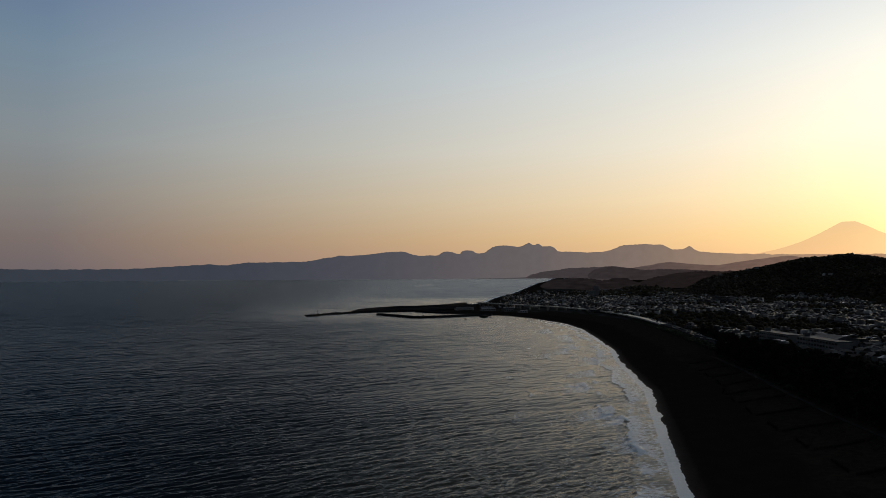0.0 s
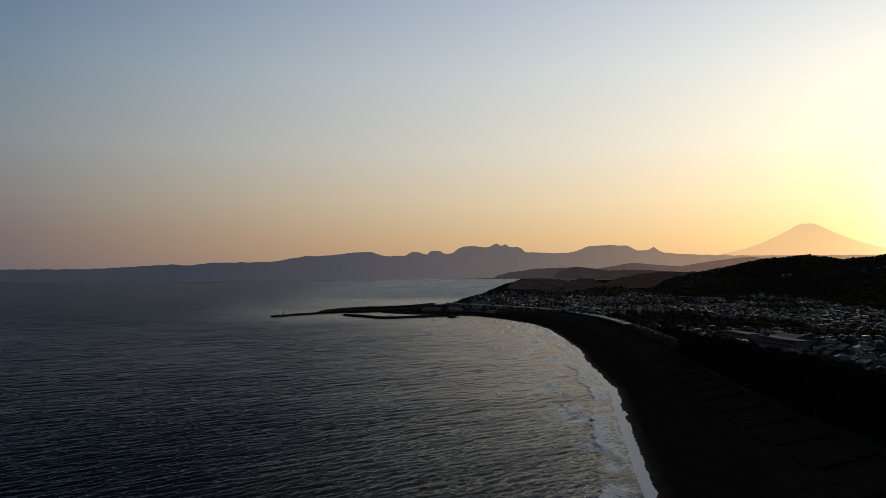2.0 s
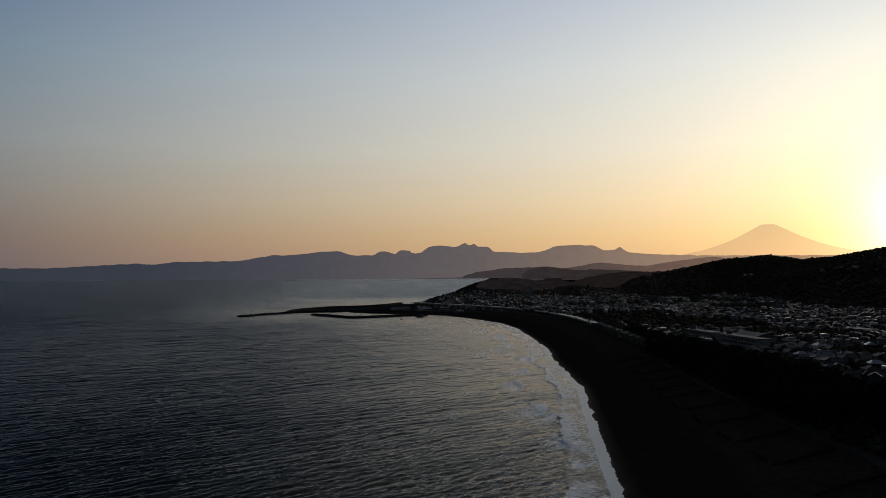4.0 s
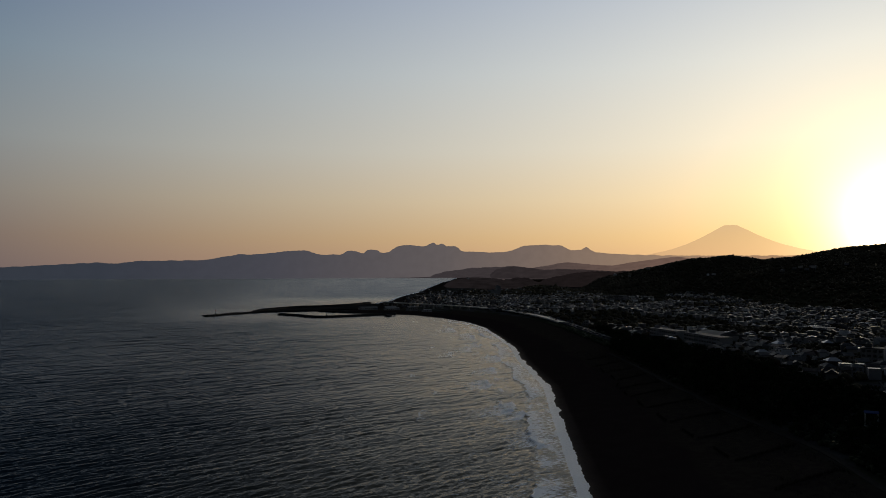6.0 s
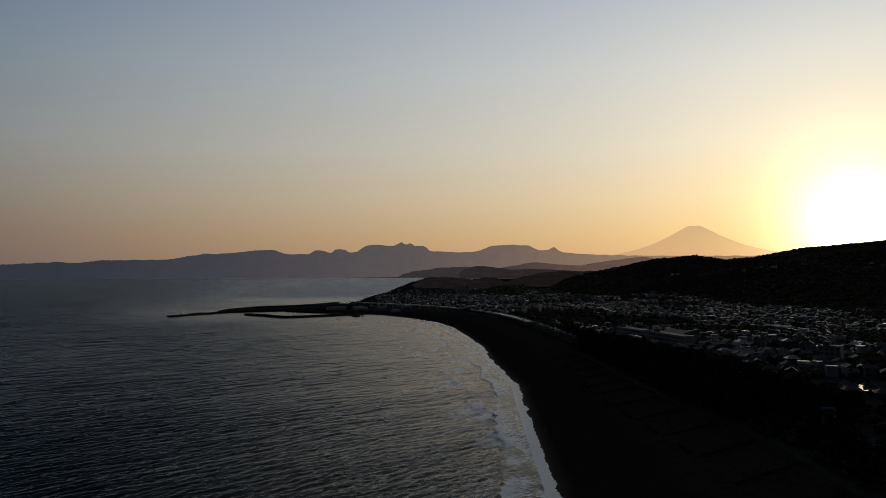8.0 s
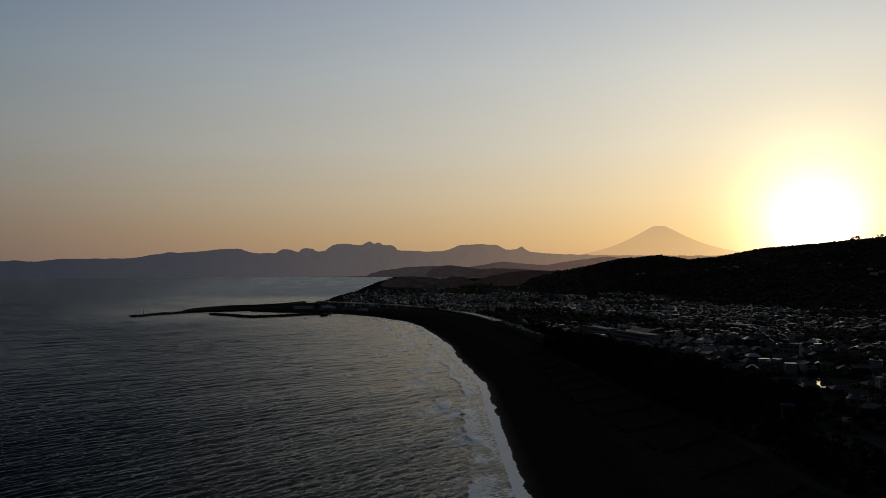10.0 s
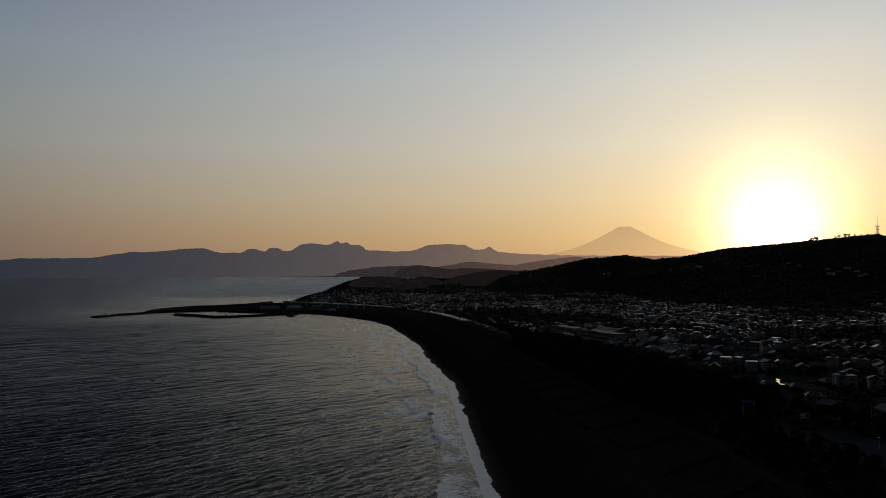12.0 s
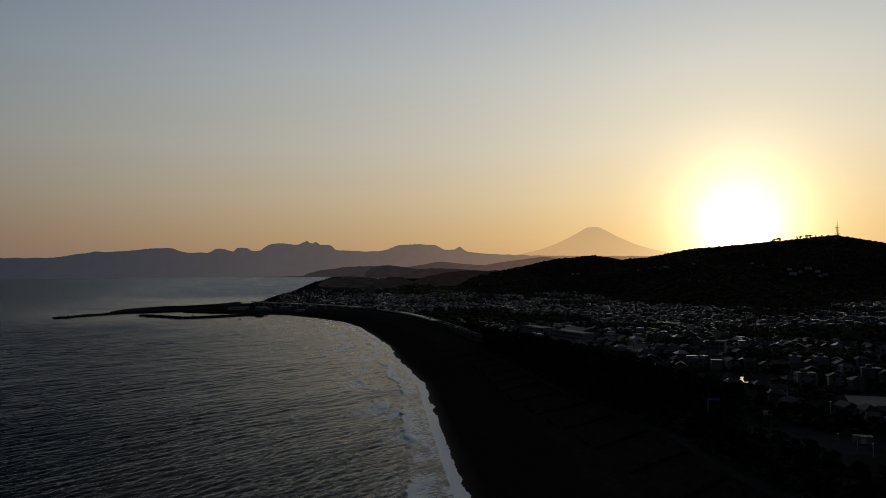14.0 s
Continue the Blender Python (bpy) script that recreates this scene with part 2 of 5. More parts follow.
# ---- the lie of the land ----
COAST = np.array([(-900, -4900), (-112, -700), (-31, -280), (22, 0), (75, 224), (89, 286), (103, 347), (122, 427), (141, 575), (157, 662), (169, 795), (179, 924), (176, 1029), (150, 1148), (115, 1240), (84, 1271), (64, 1295), (11, 1313), (-6, 1347), (-17, 1403), (34, 1464), (56, 1568), (68, 1740), (127, 1977), (150, 2160), (198, 2435), (280, 2745), (352, 3080), (420, 3331), (481, 3542), (530, 3635), (610, 3860), (720, 4200), (950, 5000)], float)


def inland(x, y):
    """Metres from the waterline, positive on land."""
    x, y = np.asarray(x, float), np.asarray(y, float)
    best, sign = np.full(x.shape, 1e9), np.ones(x.shape)
    for (ax, ay), (bx, by) in zip(COAST[:-1], COAST[1:]):
        dx, dy = bx - ax, by - ay
        t = np.clip(((x - ax) * dx + (y - ay) * dy) / (dx * dx + dy * dy), 0, 1)
        px, py = x - ax - t * dx, y - ay - t * dy
        d = np.hypot(px, py)
        near = d < best - 1e-6
        side = np.where(dx * py - dy * px < 0, 1.0, -1.0)
        sign = np.where(near, side, sign)
        best = np.where(near, d, best)
    return best * sign


def lift(r, az=0.0):
    """Far distances are drawn together: land and water rise a little, and meet the horizon at 3.9 km, less so behind the ridge."""
    far_out = np.where(r < 3900, 57.1 * np.clip((r - 2300) / 1600, 0, 1) ** 2, 69.7 - 0.00323 * r)
    behind_ridge = 57.3 * np.clip((r - 2600) / 2250, 0, 1.1) ** 2
    w = smooth(az, 10, 12)
    return far_out * (1 - w) + behind_ridge * w


RIDGE_AZ = [18.5, 20, 22, 24.4, 26.9, 30, 32.2, 34.3, 37.3, 40.5, 45, 47.2, 50.2, 60, 80, 120]
RIDGE_EL = [-1.2, -0.5, 0.0, 0.50, 1.05, 1.36, 1.0, 1.15, 1.77, 2.03, 2.42, 2.62, 1.95, 1.9, 1.5, 0.5]
RIDGE_FOOT = [2100, 1960, 1750, 1750, 1960, 1652, 1330, 1232, 1162, 1106, 1176, 1260, 1400, 1400, 1400, 1680]


def height(x, y):
    x, y = np.asarray(x, float), np.asarray(y, float)
    s, r = inland(x, y), np.hypot(x, y)
    az = np.degrees(np.arctan2(x, y))
    z = np.interp(s, [-84, 0, 42, 77, 105, 420, 1260], [-7, 0, 3.6, 6.0, 7.5, 11, 19])
    z = np.minimum(z, np.maximum(z * (1 - 0.95 * smooth(r, 2400, 3700)), np.minimum(z, 0.8)))
    z = z + 0.25 * waves2(x / 11, y / 11, 3) * smooth(s, 35, 56) * smooth(s, 105, 84)
    port = smooth(y, 1267, 1302) * smooth(s, 308, 168)
    z = z * (1 - port) + np.minimum(z * 2, 3.2) * port
    top_r = 2450 + 530 * smooth(az, 32, 46)
    foot = np.interp(az, RIDGE_AZ, RIDGE_FOOT)
    crest = ALT + top_r * np.tan(np.radians(np.interp(az, RIDGE_AZ, RIDGE_EL)))
    t = np.clip((r - foot) / (top_r - foot), 0, 1)
    up = 0.55 * t + 0.45 * t * t * (3 - 2 * t)
    hill = z + (crest - z) * up * smooth(r, top_r + 1500, top_r + 200) * smooth(az, 18, 20.5)
    gully = 12 * waves2(x / 180, y / 180, 8) * np.sin(np.pi * np.clip(t, 0, 1))
    wooded = smooth(t, 0.0, 0.08) * smooth(az, 19, 21)
    z = np.where(crest > z, np.maximum(z, hill + gully * wooded), z)
    mound = 21 * np.exp(-(((az - 15.8) / 2.6) ** 2)) * np.exp(-(((r - 2184) / 180) ** 2))
    return z + mound + lift(r, az), s, wooded


def ground_z(x, y):
    return float(height(np.array([x]), np.array([y]))[0][0])


def polar_sheet(name, az, r, fn, mat):
    a, rr = np.meshgrid(az, r)
    x, y = polar(a, rr)
    z, attrs = fn(x, y, a, rr)
    n, m = len(r), len(az)
    i = np.arange(n * m).reshape(n, m)
    faces = np.stack([i[:-1, :-1], i[:-1, 1:], i[1:, 1:], i[1:, :-1]], -1).reshape(-1, 4)[:, ::-1]
    return raw(name, np.stack([x, y, z], -1).reshape(-1, 3), faces, mat, True, attrs)


# ground
M_GROUND = bpy.data.materials.new("beach_and_soil")
M_GROUND.use_nodes = True
gn, gl = M_GROUND.node_tree.nodes, M_GROUND.node_tree.links
gb = gn["Principled BSDF"]
g_in, g_wood = gn.new("ShaderNodeAttribute"), gn.new("ShaderNodeAttribute")
g_in.attribute_name, g_wood.attribute_name = "inland", "wooded"
g_tc = gn.new("ShaderNodeTexCoord")


def g_noise(scale, detail=4):
    t = gn.new("ShaderNodeTexNoise")
    t.inputs["Scale"].default_value, t.inputs["Detail"].default_value = scale, detail
    gl.new(g_tc.outputs["Object"], t.inputs["Vector"])
    return t.outputs["Fac"]


def g_range(v, a, b):
    t = gn.new("ShaderNodeMapRange")
    t.inputs["From Min"].default_value, t.inputs["From Max"].default_value = a, b
    gl.new(v, t.inputs["Value"])
    return t.outputs[0]


def g_mix(f, a, b):
    t = gn.new("ShaderNodeMix")
    t.data_type = "RGBA"
    gl.new(f, t.inputs["Factor"])
    for key, v in (("A", a), ("B", b)):
        if isinstance(v, tuple):
            t.inputs[key].default_value = (*v, 1)
        else:
            gl.new(v, t.inputs[key])
    return t.outputs["Result"]


def g_add(a, b, k=1.0):
    t = gn.new("ShaderNodeMath")
    t.operation = "MULTIPLY_ADD"
    gl.new(b, t.inputs[0])
    t.inputs[1].default_value = k
    gl.new(a, t.inputs[2])
    return t.outputs[0]


sand = g_mix(g_noise(0.12), (0.018, 0.0132, 0.0130), (0.029, 0.0218, 0.0205))
scrub = g_mix(g_range(g_noise(0.35, 6), 0.4, 0.6), (0.026, 0.020, 0.018), (0.033, 0.028, 0.022))
town = g_mix(g_range(g_noise(0.06, 5), 0.42, 0.58), (0.05, 0.05, 0.053), (0.028, 0.03, 0.02))
edge_in = g_add(g_in.outputs["Fac"], g_noise(0.06), 18)
col = g_mix(g_range(edge_in, 50, 56), sand, scrub)
col = g_mix(g_range(edge_in, 92, 100), col, town)
col = g_mix(g_wood.outputs["Fac"], col, (0.03, 0.03, 0.018))
gl.new(col, gb.inputs["Base Color"])
wet = gn.new("ShaderNodeMapRange")
wet.inputs["From Min"].default_value, wet.inputs["From Max"].default_value = 3, 8
wet.inputs["To Min"].default_value, wet.inputs["To Max"].default_value = 0.6, 0.95
gl.new(g_add(g_in.outputs["Fac"], g_noise(0.15), 4), wet.inputs["Value"])
gl.new(wet.outputs[0], gb.inputs["Roughness"])
sheen = gn.new("ShaderNodeMapRange")
sheen.inputs["From Min"].default_value, sheen.inputs["From Max"].default_value = 2, 11
sheen.inputs["To Min"].default_value, sheen.inputs["To Max"].default_value = 0.05, 0.0
gl.new(g_add(g_in.outputs["Fac"], g_noise(0.15), 4), sheen.inputs["Value"])
gl.new(sheen.outputs[0], gb.inputs["Specular IOR Level"])
g_bump = gn.new("ShaderNodeBump")
g_bump.inputs["Strength"].default_value, g_bump.inputs["Distance"].default_value = 0.6, 0.3
gl.new(g_noise(0.9, 6), g_bump.inputs["Height"])
gl.new(g_bump.outputs[0], gb.inputs["Normal"])


def ground_fn(x, y, a, r):
    z, s, w = height(x, y)
    return z, (("inland", s), ("wooded", w))


RAD_LAND = np.concatenate([np.linspace(0.3, 110, 30), np.geomspace(113, 4815, 260)])
ground = polar_sheet("ground", np.concatenate([np.linspace(-14, 3, 70), np.linspace(3.2, 56, 300), np.linspace(57, 200, 60)]), RAD_LAND, ground_fn, M_GROUND)
tagged(ground, "dark volcanic sand beach rising to scrub, town plain and hills", "ground", kind="structure")

# sea
M_SEA = bpy.data.materials.new("sea_water")
M_SEA.use_nodes = True
sn, sl = M_SEA.node_tree.nodes, M_SEA.node_tree.links
sb = sn["Principled BSDF"]
sb.inputs["IOR"].default_value = 1.333
sb.inputs["Specular Tint"].default_value = (0.74, 0.9, 1.0, 1)
s_tc, s_foam = sn.new("ShaderNodeTexCoord"), sn.new("ShaderNodeAttribute")
s_foam.attribute_name = "foam"


def s_noise(scale, detail=4, stretch=(1, 1, 1)):
    mp, t = sn.new("ShaderNodeMapping"), sn.new("ShaderNodeTexNoise")
    mp.vector_type = "TEXTURE"
    mp.inputs["Rotation"].default_value = (0, 0, radians(20))
    mp.inputs["Scale"].default_value = stretch
    t.inputs["Scale"].default_value, t.inputs["Detail"].default_value = scale, detail
    sl.new(s_tc.outputs["Object"], mp.inputs["Vector"])
    sl.new(mp.outputs[0], t.inputs["Vector"])
    return t.outputs["Fac"]


def s_math(op, a, b):
    t = sn.new("ShaderNodeMath")
    t.operation = op
    for i, v in enumerate((a, b)):
        if isinstance(v, (int, float)):
            t.inputs[i].default_value = v
        else:
            sl.new(v, t.inputs[i])
    return t.outputs[0]


lace = s_math("SUBTRACT", s_math("ADD", s_math("MULTIPLY", s_noise(0.7, 8, (1.6, 0.8, 1)), 2.0), s_math("MULTIPLY", s_noise(0.12, 4), 0.7)), 0.5)
mask = sn.new("ShaderNodeMapRange")
mask.inputs["From Min"].default_value, mask.inputs["From Max"].default_value = 0.76, 0.98
sl.new(s_math("ADD", s_math("MULTIPLY", s_foam.outputs["Fac"], 0.62), s_math("MULTIPLY", lace, 0.55)), mask.inputs["Value"])
s_col = sn.new("ShaderNodeMix")
s_col.data_type = "RGBA"
s_col.inputs["A"].default_value, s_col.inputs["B"].default_value = (0.012, 0.021, 0.032, 1), (0.86, 0.90, 0.95, 1)
sl.new(mask.outputs[0], s_col.inputs["Factor"])
# paints the golden sky's reflection into the near-shore water: warm tone, more gloss
s_shore_glow, s_glow_mix = sn.new("ShaderNodeAttribute"), sn.new("ShaderNodeMix")
s_shore_glow.attribute_name = "shallow"
s_glow_mix.data_type = "RGBA"
s_glow_mix.inputs["A"].default_value, s_glow_mix.inputs["B"].default_value = (0.010, 0.021, 0.031, 1), (0.10, 0.085, 0.055, 1)
sl.new(s_shore_glow.outputs["Fac"], s_glow_mix.inputs["Factor"])
sl.new(s_math("ADD", 0.062, s_math("MULTIPLY", s_shore_glow.outputs["Fac"], 0.035)), sb.inputs["Specular IOR Level"])
sl.new(s_glow_mix.outputs["Result"], s_col.inputs["A"])
sl.new(s_col.outputs["Result"], sb.inputs["Base Color"])
s_rough = sn.new("ShaderNodeMapRange")
s_chop = sn.new("ShaderNodeAttribute")
s_chop.attribute_name = "chop"
s_rough.inputs["To Min"].default_value, s_rough.inputs["To Max"].default_value = 0.035, 0.14
streak = s_math("MULTIPLY", s_math("SUBTRACT", s_noise(0.012, 5, (6.0, 1.0, 1)), 0.5), 0.9)
sl.new(s_math("ADD", s_chop.outputs["Fac"], s_math("MULTIPLY", s_chop.outputs["Fac"], streak)), s_rough.inputs["Value"])
sl.new(s_math("ADD", s_rough.outputs[0], s_math("MULTIPLY", mask.outputs[0], 0.2)), sb.inputs["Roughness"])


def s_slope(scale, detail, stretch, gain, turn=31):
    """Small waves as slopes: a vector field with long crests."""
    mp, t, off, mul = sn.new("ShaderNodeMapping"), sn.new("ShaderNodeTexNoise"), sn.new("ShaderNodeVectorMath"), sn.new("ShaderNodeVectorMath")
    mp.vector_type = "TEXTURE"
    mp.inputs["Rotation"].default_value = (0, 0, radians(turn))
    mp.inputs["Scale"].default_value = stretch
    t.inputs["Scale"].default_value, t.inputs["Detail"].default_value, t.inputs["Roughness"].default_value = scale, detail, 0.62
    sl.new(s_tc.outputs["Object"], mp.inputs["Vector"])
    sl.new(mp.outputs[0], t.inputs["Vector"])
    off.operation, mul.operation = "SUBTRACT", "MULTIPLY"
    off.inputs[1].default_value = (0.5, 0.5, 0.5)
    mul.inputs[1].default_value = (gain * 0.6, gain, 0)
    sl.new(t.outputs["Color"], off.inputs[0])
    sl.new(off.outputs[0], mul.inputs[0])
    return mul.outputs[0]


s_geo = sn.new("ShaderNodeNewGeometry")
s_sum = s_geo.outputs["Normal"]
# normals leaned towards the drone darken the water; flatter ones lighten the bay head
s_tilt, s_flatten, s_lean = sn.new("ShaderNodeAttribute"), sn.new("ShaderNodeAttribute"), sn.new("ShaderNodeCombineXYZ")
s_tilt.attribute_name, s_flatten.attribute_name = "lean", "flatten"
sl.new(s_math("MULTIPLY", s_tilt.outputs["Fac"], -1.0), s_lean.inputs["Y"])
s_live = s_math("SUBTRACT", 1.0, s_math("MULTIPLY", s_flatten.outputs["Fac"], 1.0))


def s_scaled(v):
    t = sn.new("ShaderNodeVectorMath")
    t.operation = "SCALE"
    sl.new(v, t.inputs[0])
    sl.new(s_live, t.inputs["Scale"])
    return t.outputs[0]


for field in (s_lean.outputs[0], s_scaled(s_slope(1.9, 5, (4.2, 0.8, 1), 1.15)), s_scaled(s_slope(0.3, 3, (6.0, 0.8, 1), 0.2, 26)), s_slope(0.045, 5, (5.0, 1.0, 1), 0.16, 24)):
    s_add = sn.new("ShaderNodeVectorMath")
    sl.new(s_sum, s_add.inputs[0])
    sl.new(field, s_add.inputs[1])
    s_sum = s_add.outputs[0]
s_unit = sn.new("ShaderNodeVectorMath")
s_unit.operation = "NORMALIZE"
sl.new(s_sum, s_unit.inputs[0])
sl.new(s_unit.outputs[0], sb.inputs["Normal"])


BORES = [(56, 620, 4, 16), (20, 365, 7, 14), (15, 345, 4, 9), (34, 447, 7, 16), (25, 510, 6, 14), (26, 800, 7, 34), (16, 583, 6, 20), (10, 295, 4, 10), (40, 660, 6, 20), (40, 900, 8, 34), (30, 700, 6, 22)]


def sea_fn(x, y, a, r):
    s = -inland(x, y)
    rng = np.random.default_rng(11)
    step = np.where(r < 900, np.maximum(0.8, r * 0.003), r * 0.006)
    z = np.zeros_like(x)
    calm = 0.08 + 0.72 * smooth(s, 3, 24) + 0.2 * smooth(s, 20, 110)
    gust = 1 + 0.15 * waves2(x / 60, y / 40, 91)
    for i in range(150):
        wl_ = 1.8 * (26.0 ** ((i + rng.uniform(0, 1)) / 150))
        k = 2 * math.pi / wl_
        th = rng.normal(math.radians(121), math.radians(24 if wl_ < 4.5 else 17))
        amp = rng.uniform(0.016, 0.034) / k * (1.05 if wl_ < 4.5 else 0.62 if wl_ < 8 else 0.42 if wl_ < 14 else 0.26)
        if wl_ > 9:
            amp = amp * smooth(r, 12 * wl_, 32 * wl_)
        ph = k * (x * math.cos(th) + y * math.sin(th)) + rng.uniform(0, 6.28)
        z += amp * (np.sin(ph) + 0.35 * np.sin(2 * ph + 1.57)) * np.clip(wl_ / (1.9 * step) - 1, 0, 1) * calm * gust
    foam = np.zeros_like(x)
    live = smooth(y, 1300, 980) * smooth(y, -900, -500) * (r < 1540)
    inner = 13.5 + 2.6 * waves1(y / 70, 60) + 1.5 * waves1(y / 26, 61) + 0.8 * waves1(y / 9, 62) + 0.35 * waves1(y / 3, 63)
    for k, (off, amp, ahead) in enumerate([(0, 0.62, 15), (27, 0.55, 7), (39, 0.5, 8), (58, 0.45, 7), (82, 0.4, 6)]):
        # a broken wave: its ragged back to seaward, and a sheet of foam running ahead of it up the beach
        line = inner if k == 0 else off * (1 + 0.16 * waves1(y / 90, 50 + k)) + 2.4 * waves1(y / 36, 20 + k) + 0.9 * waves1(y / 11, 30 + k)
        env = smooth(waves1(y / (60 if k == 0 else 30), 40 + k), -1.0 if k == 0 else -0.3 + 0.2 * k, -0.1 if k == 0 else 0.3 + 0.2 * k) * live
        env = np.maximum(env, 0.45 * live) if k == 0 else env * smooth(y, 250, 380)
        d = s - line - 0.5 * waves1(y / 2.6, 80 + k)
        z += amp * env * np.where(d > 0, np.exp(-(d / 0.9) ** 2), np.exp(np.minimum(d, 0) / (4.0 if k else 7.0)))
        foam = np.maximum(foam, env * np.where(d > 0, np.exp(-(d / 0.4) ** 2), np.exp(np.minimum(d, 0) / ahead)) * (1.06 if k == 0 else 0.93 - 0.05 * k))
    foam = np.maximum(foam, (0.52 + 0.3 * waves2(x / 4, y / 10, 77)) * smooth(s, inner + 1, inner - 2) * live)
    foam = np.maximum(foam, 1.2 * smooth(s, 2.2, 0.6) * live)
    foam = np.maximum(foam, (0.36 + 0.16 * waves2(x / 9, y / 22, 75) + 0.1 * waves2(x / 3, y / 7, 76)) * smooth(s, 80, 10) * live)
    # foam left by single broken waves: distance off shore, place along it, half width, half length
    for j, (off, by, wide, far_) in enumerate(BORES):
        d = s - off + 1.5 * waves1(y / 9, 120 + j) + 0.6 * waves1(y / 3, 140 + j)
        along = 1 - ((y - by + 0.6 * d) / (1.6 * far_)) ** 2
        inside = smooth(along, 0.0, 0.7) * np.where(d < 0, np.exp(-(d / 0.7) ** 2), np.exp(-d / (3.4 * wide)))
        foam = np.maximum(foam, (1.1 - 0.005 * off) * inside * live)
        z += 0.4 * smooth(along, 0, 0.7) * np.where(d < 0, np.exp(-(d / 0.8) ** 2), np.exp(-(d / 2.5) ** 2)) * live
    foam = np.maximum(foam, smooth(s, 16, 6) * smooth(y, 1600, 1800))
    cusp = 1 - 2 * np.abs(np.sin(y / 10.5 + 1.3 * waves1(y / 40, 78)))
    z += (0.25 + 0.06 * waves1(y / 16, 72) + 0.035 * cusp + 0.022 * waves1(y / 4.2, 73) + 0.02 * waves1(y / 1.8, 74)) * smooth(s, 14, -4) * live
    flatten = smooth(s, 90 + 0.33 * np.maximum(y, 0), 0)
    # added tilt that darkens the sea, least at the bay head, minus lift's slope
    lean = np.maximum((0.155 + 0.06 * smooth(r, 500, 1500)) * (1 - 0.82 * flatten), 0.15 * smooth(r, 1500, 2600)) - 57.1 * 2 * np.clip(r - 2300, 0, 1600) / 1600 ** 2
    # shallow marks where that warm sky reflection is painted, by distance from shore
    return z + lift(r, a), (("foam", foam), ("chop", smooth(r, 250, 1500)), ("shallow", smooth(s, 190, 10) * live), ("flatten", flatten * (0.18 + 0.67 * smooth(r, 1300, 2800))), ("lean", lean))


rad = [0.3]
while rad[-1] < 4800:
    q = rad[-1]
    rad.append(q + (8 if q < 140 else max(0.8, q * 0.003) if q < 900 else q * 0.006))
az_sea = np.concatenate([np.linspace(-179, -38, 40), np.linspace(-36, 24, 640), np.linspace(26, 181, 40)])
sea = polar_sheet("sea", az_sea, np.array(rad), sea_fn, M_SEA)
tagged(sea, "grey evening sea with small waves and surf along the beach", "water", kind="structure")


# ---- far mountains ----
def skyline(name, r, peaks, base, az0, az1, mat, label, rough_h, depth, seed, step=0.06):
    """A range with the given peaks: bearing, elevation over base, half widths to its two sides, bluntness."""
    az = np.arange(az0, az1, step)
    el = np.interp(az, [b[0] for b in base], [b[1] for b in base])
    low_el = el.copy()
    for c, e, wl_, wr, p, flat in peaks:
        w = np.where(az < c, wl_, wr)
        el = np.maximum(el, low_el + (e - low_el) * np.exp(-(np.maximum(np.abs(az - c) - flat, 0) / w) ** p))
    el = el + rough_h * (waves1(az / 0.5, seed) + 0.6 * waves1(az / 0.17, seed + 1))
    rows = np.linspace(0, 1, 14)
    verts = []
    for j, t in enumerate(rows):
        rr = r - depth * (1 - t)
        x, y = polar(az, rr)
        top = ALT + r * np.tan(np.radians(el))
        low = float(lift(np.array(r - depth))) - 6
        fold = 1 + 0.10 * waves1(az / 0.8 + 3 * t, seed + 3) * math.sin(math.pi * t)
        verts.append(np.stack([x, y, low + (top - low) * np.clip(t ** 0.8 * fold, 0, 1)], -1))
    xb, yb = polar(az, r + 25)
    verts.append(np.stack([xb, yb, np.full_like(az, low)], -1))
    n, m = len(verts), len(az)
    i = np.arange(n * m).reshape(n, m)
    faces = np.stack([i[:-1, :-1], i[:-1, 1:], i[1:, 1:], i[1:, :-1]], -1).reshape(-1, 4)[:, ::-1]
    ob = raw(name, np.concatenate(verts), faces, mat, True)
    return tagged(ob, label, "mountain", kind="structure")


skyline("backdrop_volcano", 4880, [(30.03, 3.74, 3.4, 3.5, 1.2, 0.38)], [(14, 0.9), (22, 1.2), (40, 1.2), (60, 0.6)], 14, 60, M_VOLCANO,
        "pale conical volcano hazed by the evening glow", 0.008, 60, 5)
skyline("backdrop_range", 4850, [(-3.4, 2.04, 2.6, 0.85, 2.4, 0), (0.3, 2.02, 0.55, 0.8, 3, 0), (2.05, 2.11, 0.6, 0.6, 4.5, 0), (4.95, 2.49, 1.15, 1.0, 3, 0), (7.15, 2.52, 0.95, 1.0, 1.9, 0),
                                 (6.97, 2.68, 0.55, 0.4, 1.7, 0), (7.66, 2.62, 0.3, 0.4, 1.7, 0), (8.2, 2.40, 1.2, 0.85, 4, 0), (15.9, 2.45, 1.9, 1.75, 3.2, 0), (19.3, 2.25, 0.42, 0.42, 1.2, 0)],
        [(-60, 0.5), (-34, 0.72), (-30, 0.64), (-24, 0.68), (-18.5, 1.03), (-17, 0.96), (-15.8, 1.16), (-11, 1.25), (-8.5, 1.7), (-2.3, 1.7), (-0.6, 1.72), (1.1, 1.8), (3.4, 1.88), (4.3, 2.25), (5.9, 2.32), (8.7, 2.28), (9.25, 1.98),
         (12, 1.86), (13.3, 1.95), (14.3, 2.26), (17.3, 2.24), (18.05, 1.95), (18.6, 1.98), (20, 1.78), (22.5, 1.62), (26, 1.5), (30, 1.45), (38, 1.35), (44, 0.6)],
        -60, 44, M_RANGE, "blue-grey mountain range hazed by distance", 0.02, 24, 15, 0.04)
